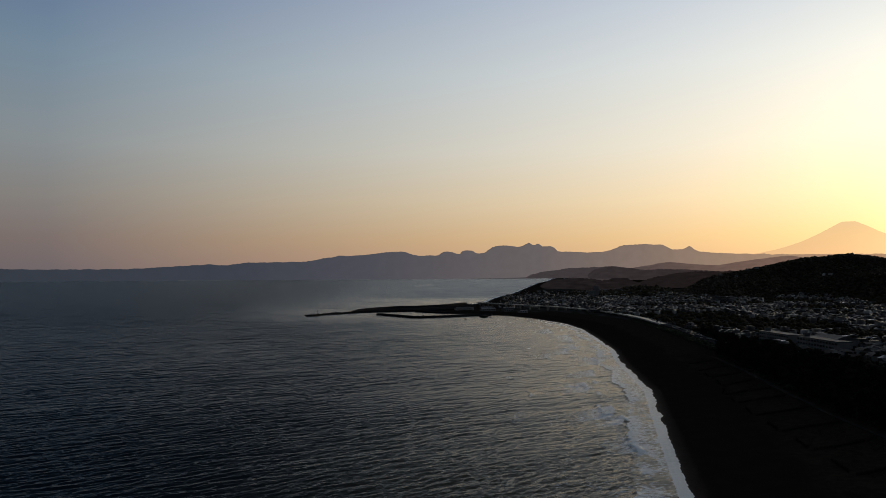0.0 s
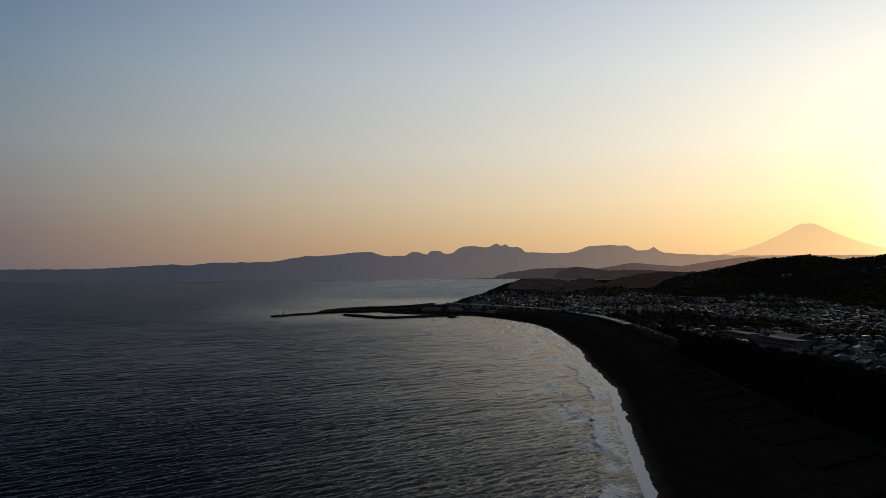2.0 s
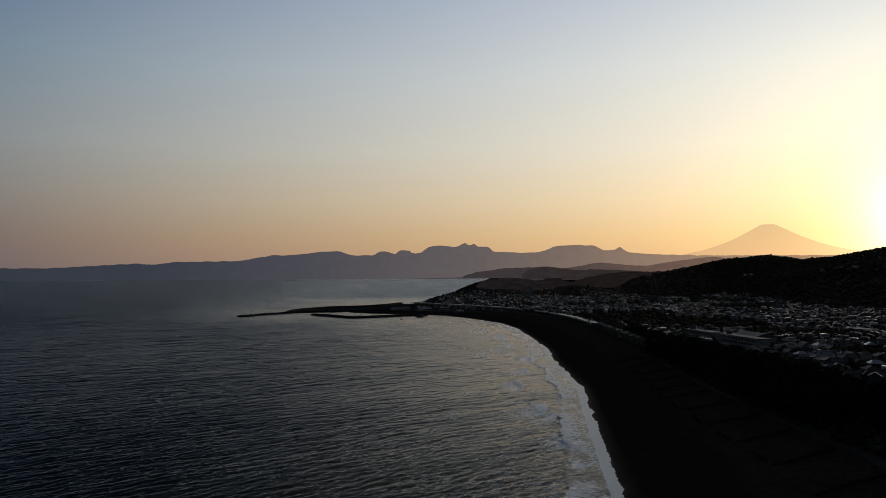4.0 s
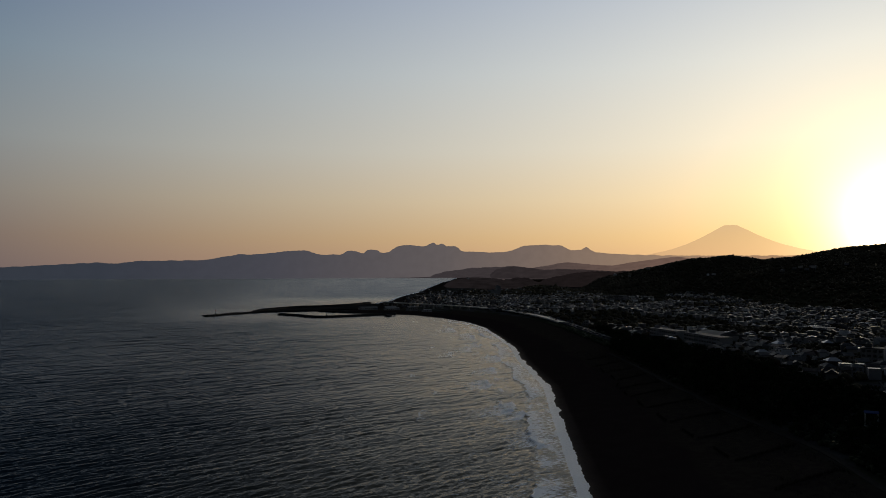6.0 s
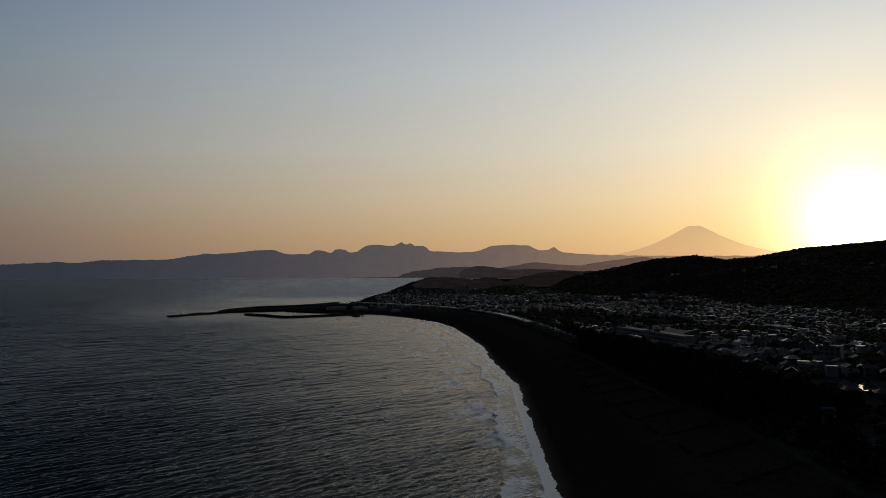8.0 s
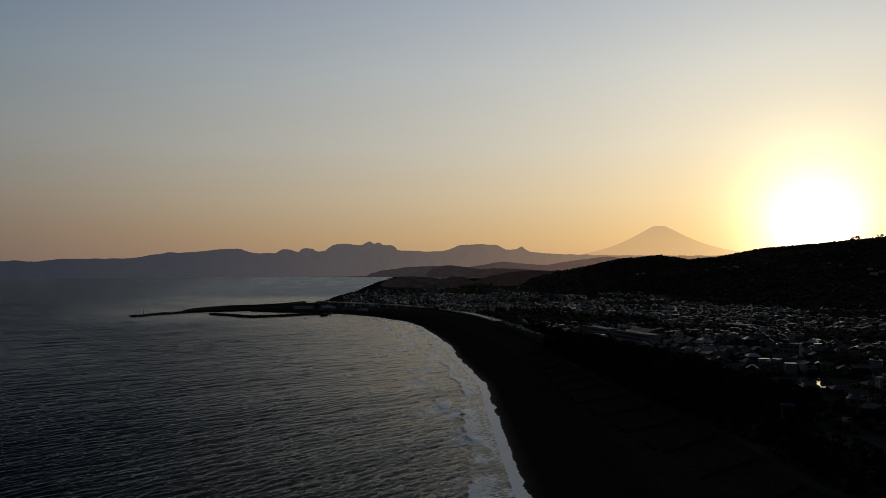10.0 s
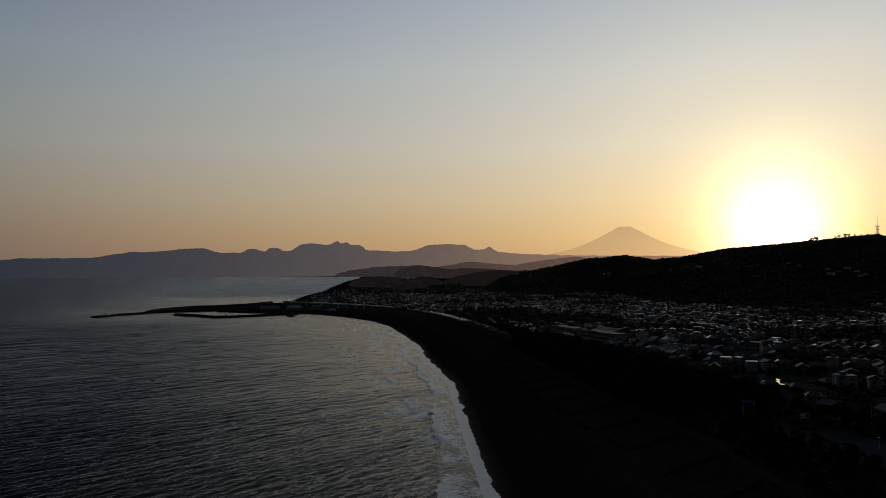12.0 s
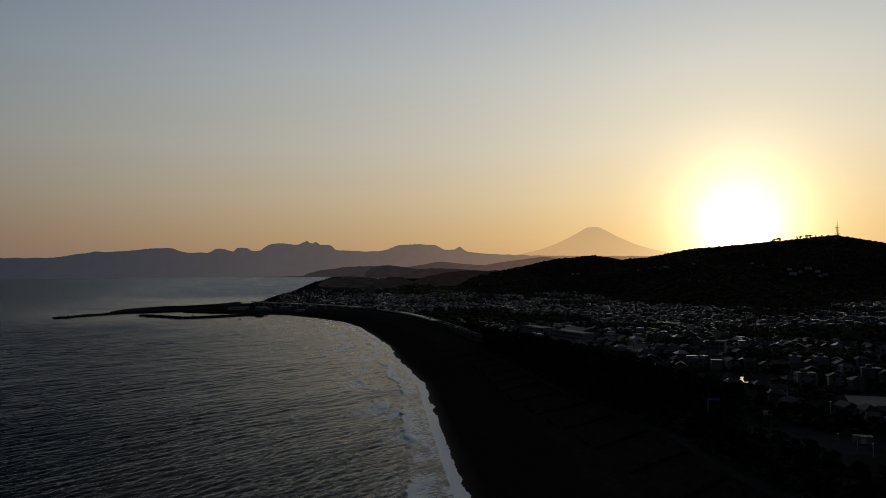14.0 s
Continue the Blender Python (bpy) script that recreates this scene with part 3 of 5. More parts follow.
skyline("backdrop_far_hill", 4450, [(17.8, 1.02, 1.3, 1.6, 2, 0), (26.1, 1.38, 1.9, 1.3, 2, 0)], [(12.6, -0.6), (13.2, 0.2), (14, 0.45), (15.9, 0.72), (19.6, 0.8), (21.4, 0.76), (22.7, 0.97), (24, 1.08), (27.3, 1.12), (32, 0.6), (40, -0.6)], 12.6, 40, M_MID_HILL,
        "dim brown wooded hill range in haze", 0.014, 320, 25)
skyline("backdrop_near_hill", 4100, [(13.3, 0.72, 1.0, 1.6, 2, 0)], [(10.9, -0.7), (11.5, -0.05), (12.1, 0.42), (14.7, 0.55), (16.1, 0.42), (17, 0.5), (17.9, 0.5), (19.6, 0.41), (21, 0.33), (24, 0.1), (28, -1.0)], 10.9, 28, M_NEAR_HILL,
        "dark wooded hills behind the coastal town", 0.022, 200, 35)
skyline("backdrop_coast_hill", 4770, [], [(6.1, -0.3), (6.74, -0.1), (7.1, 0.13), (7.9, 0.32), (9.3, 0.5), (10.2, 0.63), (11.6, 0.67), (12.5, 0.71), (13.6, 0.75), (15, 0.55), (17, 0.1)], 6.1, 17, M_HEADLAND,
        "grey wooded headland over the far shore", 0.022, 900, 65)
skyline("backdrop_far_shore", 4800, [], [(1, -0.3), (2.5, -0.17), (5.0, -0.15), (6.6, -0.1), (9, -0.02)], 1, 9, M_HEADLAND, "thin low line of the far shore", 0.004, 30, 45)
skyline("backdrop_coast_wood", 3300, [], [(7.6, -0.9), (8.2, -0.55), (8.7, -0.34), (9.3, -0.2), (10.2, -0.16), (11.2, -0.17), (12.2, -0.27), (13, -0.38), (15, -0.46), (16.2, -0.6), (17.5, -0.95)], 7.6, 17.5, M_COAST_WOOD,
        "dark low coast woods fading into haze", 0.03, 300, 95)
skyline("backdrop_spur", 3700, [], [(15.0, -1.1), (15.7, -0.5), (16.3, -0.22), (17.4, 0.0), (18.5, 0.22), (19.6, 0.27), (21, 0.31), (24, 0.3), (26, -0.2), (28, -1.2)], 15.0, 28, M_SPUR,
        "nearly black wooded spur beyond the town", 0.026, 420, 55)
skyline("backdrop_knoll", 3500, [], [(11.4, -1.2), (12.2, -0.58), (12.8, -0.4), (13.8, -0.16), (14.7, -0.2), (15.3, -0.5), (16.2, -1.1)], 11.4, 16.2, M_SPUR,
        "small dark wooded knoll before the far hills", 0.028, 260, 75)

# ---- woods ----
ICO = bmesh.new()
bmesh.ops.create_icosphere(ICO, subdivisions=1, radius=1)
ICO_V = np.array([v.co[:] for v in ICO.verts])
ICO_F = np.array([[v.index for v in f.verts] for f in ICO.faces])
ICO.free()


def canopy(name, places, radii, mat, label, seed, lobes=2):
    """Very many tree crowns far off, each of a few ragged lobes, as one mesh."""
    rng = np.random.default_rng(seed)
    p = np.repeat(np.asarray(places), lobes, axis=0)
    r = np.repeat(np.asarray(radii), lobes) * rng.uniform(0.55, 1.0, len(p))
    p = p + rng.normal(0, 0.45, p.shape) * r[:, None] * (1, 1, 0.5)
    ragged = 1 + rng.uniform(-0.38, 0.38, (len(p), len(ICO_V), 1))
    v = p[:, None, :] + ICO_V[None] * ragged * r[:, None, None] * np.array((1, 1, 0.85))
    f = ICO_F[None] + (np.arange(len(p)) * len(ICO_V))[:, None, None]
    ob = raw(name, v.reshape(-1, 3), f.reshape(-1, 3), mat)
    return tagged(ob, label, "trees", kind="stuff")


rng = np.random.default_rng(5)
n = 18000
az = rng.uniform(19, 57, n)
foot = np.interp(az, RIDGE_AZ, RIDGE_FOOT)
top_r = 2450 + 530 * smooth(az, 32, 46)
rr = foot - 40 + (top_r + 80 - foot) * np.sqrt(rng.uniform(0, 1, n))
x, y = polar(az, rr)
z, s_, w_ = height(x, y)
size = rng.uniform(2.8, 5.4, n)
canopy("hill_forest", np.stack([x, y, z + size * 0.55], -1), size, M_LEAF, "dark broadleaf forest covering the ridge", 6)

n = 2400
az, rr = rng.uniform(11.5, 21.5, n), rng.uniform(1960, 2460, n)
x, y = polar(az, rr)
keep = rng.uniform(0, 1, n) < np.exp(-(((az - 16) / 3.2) ** 2))
x, y, rr, az = x[keep], y[keep], rr[keep], az[keep]
size = rng.uniform(3.5, 6, len(x))
canopy("knoll_forest", np.stack([x, y, height(x, y)[0] + size * 0.7], -1), size, M_LEAF, "dark trees on a low knoll behind the town", 7)

n = 10500
az, rr = rng.uniform(4.5, 23, n), 1600 + 2500 * rng.uniform(0, 1, n) ** 1.1
x, y = polar(az, rr)
off_shore = inland(x, y)
low_coast = smooth(az, 10.5, 8.5)
keep = (off_shore > 34 + 14 * smooth(rr, 2000, 3500)) & (rr < 2850) & (rng.uniform(0, 1, n) > 0.5 * low_coast) & ((rr > 1960 - 14 * np.maximum(az - 9, 0)) | (rng.uniform(0, 1, n) < 0.3)) & (waves2(x / 300, y / 300, 12) + 0.5 * waves2(x / 80, y / 80, 13) > -0.75)
x, y = x[keep], y[keep]
size = rng.uniform(3, 6, len(x)) * (1 - 0.5 * low_coast[keep])
canopy("coast_forest", np.stack([x, y, height(x, y)[0] + size * 0.6], -1), size, M_LEAF, "patches of dark trees between far coastal houses", 8)


def tufts(crowns, count, size, seed, flat=0.6):
    """Crossed ragged leaf tufts filling the given crown lobes (x, y, z, radius)."""
    rng = np.random.default_rng(seed)
    v, f = [], []
    lobes = np.array(crowns)
    pick = rng.choice(len(lobes), count, p=lobes[:, 3] ** 2 / np.sum(lobes[:, 3] ** 2))
    for i in pick:
        d = rng.normal(0, 1, 3)
        d /= np.linalg.norm(d)
        c = lobes[i, :3] + d * lobes[i, 3] * rng.uniform(0.55, 1.05) * (1, 1, flat)
        for _ in range(3):
            a, b = rng.normal(0, 1, 3), rng.normal(0, 1, 3)
            a, b = a / np.linalg.norm(a) * size * rng.uniform(0.6, 1.2), b / np.linalg.norm(b) * size * rng.uniform(0.3, 0.7)
            k = len(v)
            v += [c - a * 0.4, c + b, c + a * 0.8, c - b * 0.8]
            f.append((k, k + 1, k + 2, k + 3))
    return v, f


def tree(name, label, tall, crowns, needle, mat, seed, size):
    t = tagged(empty(name, Matrix()), label, "tree")
    rng = random.Random(seed)
    bm, pts = bmesh.new(), [Vector((0, 0, -0.4))]
    for i in range(1, 6):
        pts.append(Vector((rng.uniform(-0.3, 0.3) * i * 0.4, rng.uniform(-0.3, 0.3) * i * 0.4, tall * i / 6.2)))
    for i in range(5):
        rod(bm, pts[i], pts[i + 1], 0.24 - 0.035 * i, 0.205 - 0.035 * i, 7)
    for cx, cy, cz, cr in crowns:
        start = pts[min(5, max(2, int(cz / tall * 5)))]
        rod(bm, start, (cx, cy, cz - cr * 0.2), 0.09, 0.03, 5)
    part("trunk", bm, M_BARK, t)
    v, f = tufts(crowns, needle, size, seed)
    c = raw("crown", v, f, mat)
    c.parent = t
    return t


def crown_lobes(seed, tall, spread, n, top):
    rng = random.Random(seed)
    out = []
    for i in range(n):
        a, q = rng.uniform(0, 6.28), rng.uniform(0.1, 1) ** 0.7
        out.append((math.cos(a) * spread * q, math.sin(a) * spread * q, tall * rng.uniform(top, 1.0) - 0.8 * q, rng.uniform(1.2, 2.0)))
    out.append((0, 0, tall * 0.94, 1.6))
    return out


PINES = [tree("pine_tree", lab, h, crown_lobes(30 + i, h, 3.6, 17, 0.3), 420, M_NEEDLE, 60 + i, 1.0)
         for i, (h, lab) in enumerate([(11.0, "tall black pine in the shelter wood behind the beach"), (9.4, "bent black pine in the shelter wood behind the beach"), (12.2, "high-crowned black pine in the shelter wood")])]
BROADS = [tree("garden_tree", lab, h, crown_lobes(80 + i, h, 2.4, 10, 0.35), 230, M_LEAF, 90 + i, 0.7)
          for i, (h, lab) in enumerate([(7.0, "dark round-crowned evergreen tree between houses"), (9.0, "large dark evergreen tree between houses")])]
used = set()


def plant(kinds, which, x, y, scale, turn, group):
    m = Matrix.Translation((x, y, ground_z(x, y))) @ Matrix.Rotation(turn, 4, "Z") @ Matrix.Scale(scale, 4)
    t = kinds[which]
    if t.name in used:
        t = copy_thing(t, m)
    else:
        used.add(t.name)
        t.matrix_world = m
    tagged(t, group=group)


BELT_Y = [140, 182, 228, 277, 347, 476, 560, 658, 742]
BELT_BEACH = [151, 158, 171, 176, 185, 206, 217, 259, 270]
BELT_TOWN = [190, 192, 196, 241, 255, 266, 266, 268, 278]
rnd = random.Random(21)
places = []
for gy in np.arange(134, 749, 9.6):
    x0, x1 = np.interp(gy, BELT_Y, BELT_BEACH), np.interp(gy, BELT_Y, BELT_TOWN)
    for gx in np.arange(x0 + 2, x1, 8.8):
        places.append((gx + rnd.uniform(-2.6, 2.6), gy + rnd.uniform(-3, 3)))
for gy in np.arange(165, 241, 9):
    for gx in (228, 237):
        places.append((gx + rnd.uniform(-2, 2), gy + rnd.uniform(-2, 2)))
for px, py in places[:420]:
    if math.hypot(px - 217, py - 189) < 17:
        continue
    plant(PINES, rnd.randrange(3), px, py, rnd.uniform(0.9, 1.25) * (0.75 if py < 275 else 1.0), rnd.uniform(0, 6.28), "pines of the shelter wood")

wy = rng.uniform(132, 749, 3600)
lo_, hi_ = np.interp(wy, BELT_Y, BELT_BEACH), np.interp(wy, BELT_Y, BELT_TOWN)
wx = lo_ + (hi_ - lo_) * rng.uniform(0, 1, 3600)
size = rng.uniform(0.8, 1.7, 3600)
canopy("wood_understory", np.stack([wx, wy, height(wx, wy)[0] + size * rng.uniform(0.3, 0.9, 3600)], -1), size, M_NEEDLE, "dense dark shrubs under the pines", 9)

# ---- houses ----
M_FRAME = material("window_frame_aluminium", (0.12, 0.12, 0.12), 0.5, vary=0.15)


def prism_roof(bm, w, d, z, rise, over, hip):
    """A pitched roof with eaves, ridge along x; hip: how far the ridge is drawn in at its ends."""
    a, b = w / 2 + over, d / 2 + over
    t = 0.22
    low = [bm.verts.new(c) for c in ((-a, -b, z), (a, -b, z), (a, b, z), (-a, b, z))]
    eave = [bm.verts.new((v.co.x, v.co.y, z + t)) for v in low]
    r0, r1 = bm.verts.new((-a + hip, 0, z + rise)), bm.verts.new((a - hip, 0, z + rise))
    bm.faces.new(low[::-1])
    for i in range(4):
        j = (i + 1) % 4
        bm.faces.new((low[i], low[j], eave[j], eave[i]))
    bm.faces.new((eave[0], eave[1], r1, r0))
    bm.faces.new((eave[2], eave[3], r0, r1))
    bm.faces.new((eave[1], eave[2], r1))
    bm.faces.new((eave[3], eave[0], r0))
    return bm


def window(parent, x, y, z, w, h, side):
    """A framed pane standing 5 cm proud of a wall; side: x or y, with its sign."""
    bm = bmesh.new()
    axis, sgn = side
    if axis == "y":
        box(bm, -w / 2, w / 2, -0.03, 0.05 if sgn > 0 else 0.03, 0, h, 0.015, 0 if sgn > 0 else math.pi, (x, y, z))
    else:
        box(bm, -0.03, 0.05, -w / 2, w / 2, 0, h, 0.015, 0 if sgn > 0 else math.pi, (x, y, z))
    pane = part("window", bm, M_GLASS, parent)
    rim, t = bmesh.new(), 0.09
    for u0, u1, z0, z1 in ((-w / 2 - t, -w / 2 + 0.01, -t, h + t), (w / 2 - 0.01, w / 2 + t, -t, h + t), (-w / 2, w / 2, -t, 0.01), (-w / 2, w / 2, h - 0.01, h + t)):
        if axis == "y":
            box(rim, u0, u1, -0.02, 0.08, z0, z1, 0, 0 if sgn > 0 else math.pi, (x, y, z))
        else:
            box(rim, -0.02, 0.08, u0, u1, z0, z1, 0, 0 if sgn > 0 else math.pi, (x, y, z))
    part("frame", rim, M_FRAME, pane)
    return pane


def house(label, w, d, storeys, roof_kind, wall_mat, roof_mat):
    t = tagged(empty("house", Matrix()), label, "house", "houses of the seaside town")
    h = 2.8 * storeys
    bm = box(bmesh.new(), -w / 2, w / 2, -d / 2, d / 2, -1.0, h)
    if roof_kind == "gable":
        for e in (-1, 1):
            g = [bm.verts.new(c) for c in ((e * w / 2, -d / 2, h), (e * w / 2, d / 2, h), (e * w / 2, 0, h + d * 0.27))]
            bm.faces.new(g)
    if storeys > 1 and roof_kind != "flat":
        box(bm, -w / 2 + 0.6, w / 2 - 2.2, -d / 2 - 1.1, -d / 2 + 0.1, 2.75, 2.95)
        box(bm, -w / 2 + 0.6, w / 2 - 2.2, -d / 2 - 1.15, -d / 2 - 1.05, 2.95, 3.8)
    part("wall", bm, wall_mat, t)
    if roof_kind == "flat":
        bm = box(bmesh.new(), -w / 2 - 0.15, w / 2 + 0.15, -d / 2 - 0.15, d / 2 + 0.15, h, h + 0.5, 0.05)
        if storeys > 2:
            box(bm, -w / 4, 0.5, -1.2, 1.6, h + 0.5, h + 2.2)
    else:
        bm = prism_roof(bmesh.new(), w, d, h, 0.22 + (d / 2 + 0.6) * 0.52, 0.6, 0.0 if roof_kind == "gable" else d * 0.45)
    part("roof", bm, roof_mat, t)
    for k in range(storeys):
        for px in (-w * 0.27, w * 0.27):
            window(t, px, -d / 2, 0.9 + 2.8 * k, 1.7, 1.3, ("y", -1))
        window(t, -w / 2, d * 0.1, 0.9 + 2.8 * k, 1.4, 1.2, ("x", -1))
    bm = box(bmesh.new(), -0.45, 0.45, -0.06, 0.02, 0, 2.0, 0.02, 0, (0.2, -d / 2, 0.05))
    part("door", bm, M_TIMBER, t)
    return t


HOUSES = [
    house("two-storey plastered house with grey tiled hip roof", 7.6, 6.2, 2, "hip", M_PLASTER, M_TILE),
    house("two-storey house with cream siding and grey gable roof", 6.8, 5.8, 2, "gable", M_PLASTER_WARM, M_TILE),
    house("old single-storey timber house with grey tiled roof", 9, 6.4, 1, "hip", M_TIMBER, M_TILE),
    house("two-storey pale house with brown gable roof", 7.8, 5.8, 2, "gable", M_PLASTER, M_TILE_RED),
    house("small house with pale metal gable roof", 7, 5.2, 1, "gable", M_PLASTER_WARM, M_METAL_ROOF),
    house("three-storey flat-roofed pale apartment house", 10, 7, 3, "flat", M_PLASTER, M_FLAT_ROOF),
    house("two-storey house with dark boards and metal hip roof", 8.2, 6.4, 2, "hip", M_TIMBER, M_METAL_ROOF),
    house("two-storey cube house with white walls and flat metal roof", 7, 6.4, 2, "flat", M_PLASTER, M_METAL_ROOF),
]
WEIGHTS = [26, 22, 18, 13, 5, 5, 4, 3]
rnd = random.Random(77)
TAKEN = [(297, 345, 30), (282, 324, 18), (258, 298, 18), (301, 248, 32), (275, 246, 24), (305, 637, 30), (307, 571, 34), (338, 612, 24), (336, 420, 14), (469, 658, 24), (782, 661, 18)]
GROVES = [(400, 672, 34), (430, 640, 20), (725, 770, 56), (690, 735, 36), (485, 535, 40), (455, 512, 24), (372, 378, 26), (398, 372, 24), (372, 400, 16)]
lots = []
ca, sa = math.cos(radians(-14)), math.sin(radians(-14))
for i in range(-34, 165):
    for j in range(0, 200):
        if i % 5 == 0 or j % 9 == 0:
            continue
        u, v = i * 9.4 + rnd.uniform(-3, 3), 84 + j * 10.0 + rnd.uniform(-3, 3)
        px, py = 140 + u * ca - v * sa * 0.2, v + u * sa
        lots.append((px, py, rnd.random(), rnd.random(), rnd.random()))
L = np.array(lots)
s_, r_ = inland(L[:, 0], L[:, 1]), np.hypot(L[:, 0], L[:, 1])
az_ = np.degrees(np.arctan2(L[:, 0], L[:, 1]))
foot_ = np.interp(az_, RIDGE_AZ, RIDGE_FOOT)
belt_ = np.interp(L[:, 1], BELT_Y, BELT_TOWN) + 8
ok = (s_ > 118) & (az_ < 55) & (r_ < np.minimum(foot_ + 40, 2070)) & ((L[:, 1] > 749) | (L[:, 0] > belt_)) & (L[:, 1] > 168) & (r_ > 315) & (L[:, 0] > 246)
grove = waves2(L[:, 0] / 120, L[:, 1] / 120, 31) > 0.38
ok &= (~grove) & (waves2(L[:, 0] / 34, L[:, 1] / 34, 33) > -0.75) & (L[:, 2] < 0.72 - 0.22 * smooth(r_, 560, 360))
for tx, ty, tr in TAKEN + GROVES:
    ok &= np.hypot(L[:, 0] - tx, L[:, 1] - ty) > tr
L = L[ok]
L = L[np.argsort(np.hypot(L[:, 0] - 210, L[:, 1] - 210))]
near, far = L[:235], L[235:]
first = set()
for px, py, a, b, c in near:
    k = rnd.choices(range(8), WEIGHTS)[0]
    turn = radians(-14 + 40 * float(waves2(np.array([px / 140]), np.array([py / 140]), 57)[0]) + 90 * int(b * 4) + (c - 0.5) * 24)
    m = Matrix.Translation((px, py, ground_z(px, py))) @ Matrix.Rotation(turn, 4, "Z") @ Matrix.Diagonal((0.9 + 0.2 * a, 0.9 + 0.2 * c, 0.95 + 0.12 * b, 1))
    if k in first:
        copy_thing(HOUSES[k], m)
    else:
        first.add(k)
        HOUSES[k].matrix_world = m


def island_material(name, stops, rough, metal=0.0, spec=0.03):
    m = bpy.data.materials.new(name)
    m.use_nodes = True
    n, l = m.node_tree.nodes, m.node_tree.links
    b = n["Principled BSDF"]
    b.inputs["Roughness"].default_value, b.inputs["Metallic"].default_value, b.inputs["Specular IOR Level"].default_value = rough, metal, spec
    geo, ramp, tc, nt, mul = n.new("ShaderNodeNewGeometry"), n.new("ShaderNodeValToRGB"), n.new("ShaderNodeTexCoord"), n.new("ShaderNodeTexNoise"), n.new("ShaderNodeMix")
    el = ramp.color_ramp.elements
    el[0].color, el[1].color = (*stops[0], 1), (*stops[-1], 1)
    for i in range(1, len(stops) - 1):
        el.new(i / (len(stops) - 1)).color = (*stops[i], 1)
    l.new(geo.outputs["Random Per Island"], ramp.inputs["Fac"])
    nt.inputs["Scale"].default_value, nt.inputs["Detail"].default_value = 0.9, 4
    l.new(tc.outputs["Object"], nt.inputs["Vector"])
    mul.data_type, mul.blend_type = "RGBA", "OVERLAY"
    mul.inputs["Factor"].default_value = 0.5
    l.new(ramp.outputs["Color"], mul.inputs["A"])
    l.new(nt.outputs["Fac"], mul.inputs["B"])
    l.new(mul.outputs["Result"], b.inputs["Base Color"])
    return m


M_FAR_WALL = island_material("far_house_walls", [(0.10, 0.09, 0.092), (0.2, 0.2, 0.21), (0.13, 0.112, 0.10), (0.5, 0.5, 0.52), (0.05, 0.043, 0.042), (0.08, 0.08, 0.088), (0.11, 0.105, 0.11)], 0.85)
M_FAR_ROOF = island_material("far_house_roofs", [(0.028, 0.03, 0.034), (0.05, 0.05, 0.054), (0.056, 0.042, 0.037), (0.08, 0.081, 0.088), (0.04, 0.043, 0.05), (0.05, 0.05, 0.053), (0.2, 0.205, 0.215)], 0.42, spec=0.12)

M_FAR_METAL = island_material("far_metal_roofs", [(0.4, 0.41, 0.43), (0.5, 0.5, 0.53), (0.7, 0.71, 0.73), (0.45, 0.46, 0.5)], 0.26, 0.9)

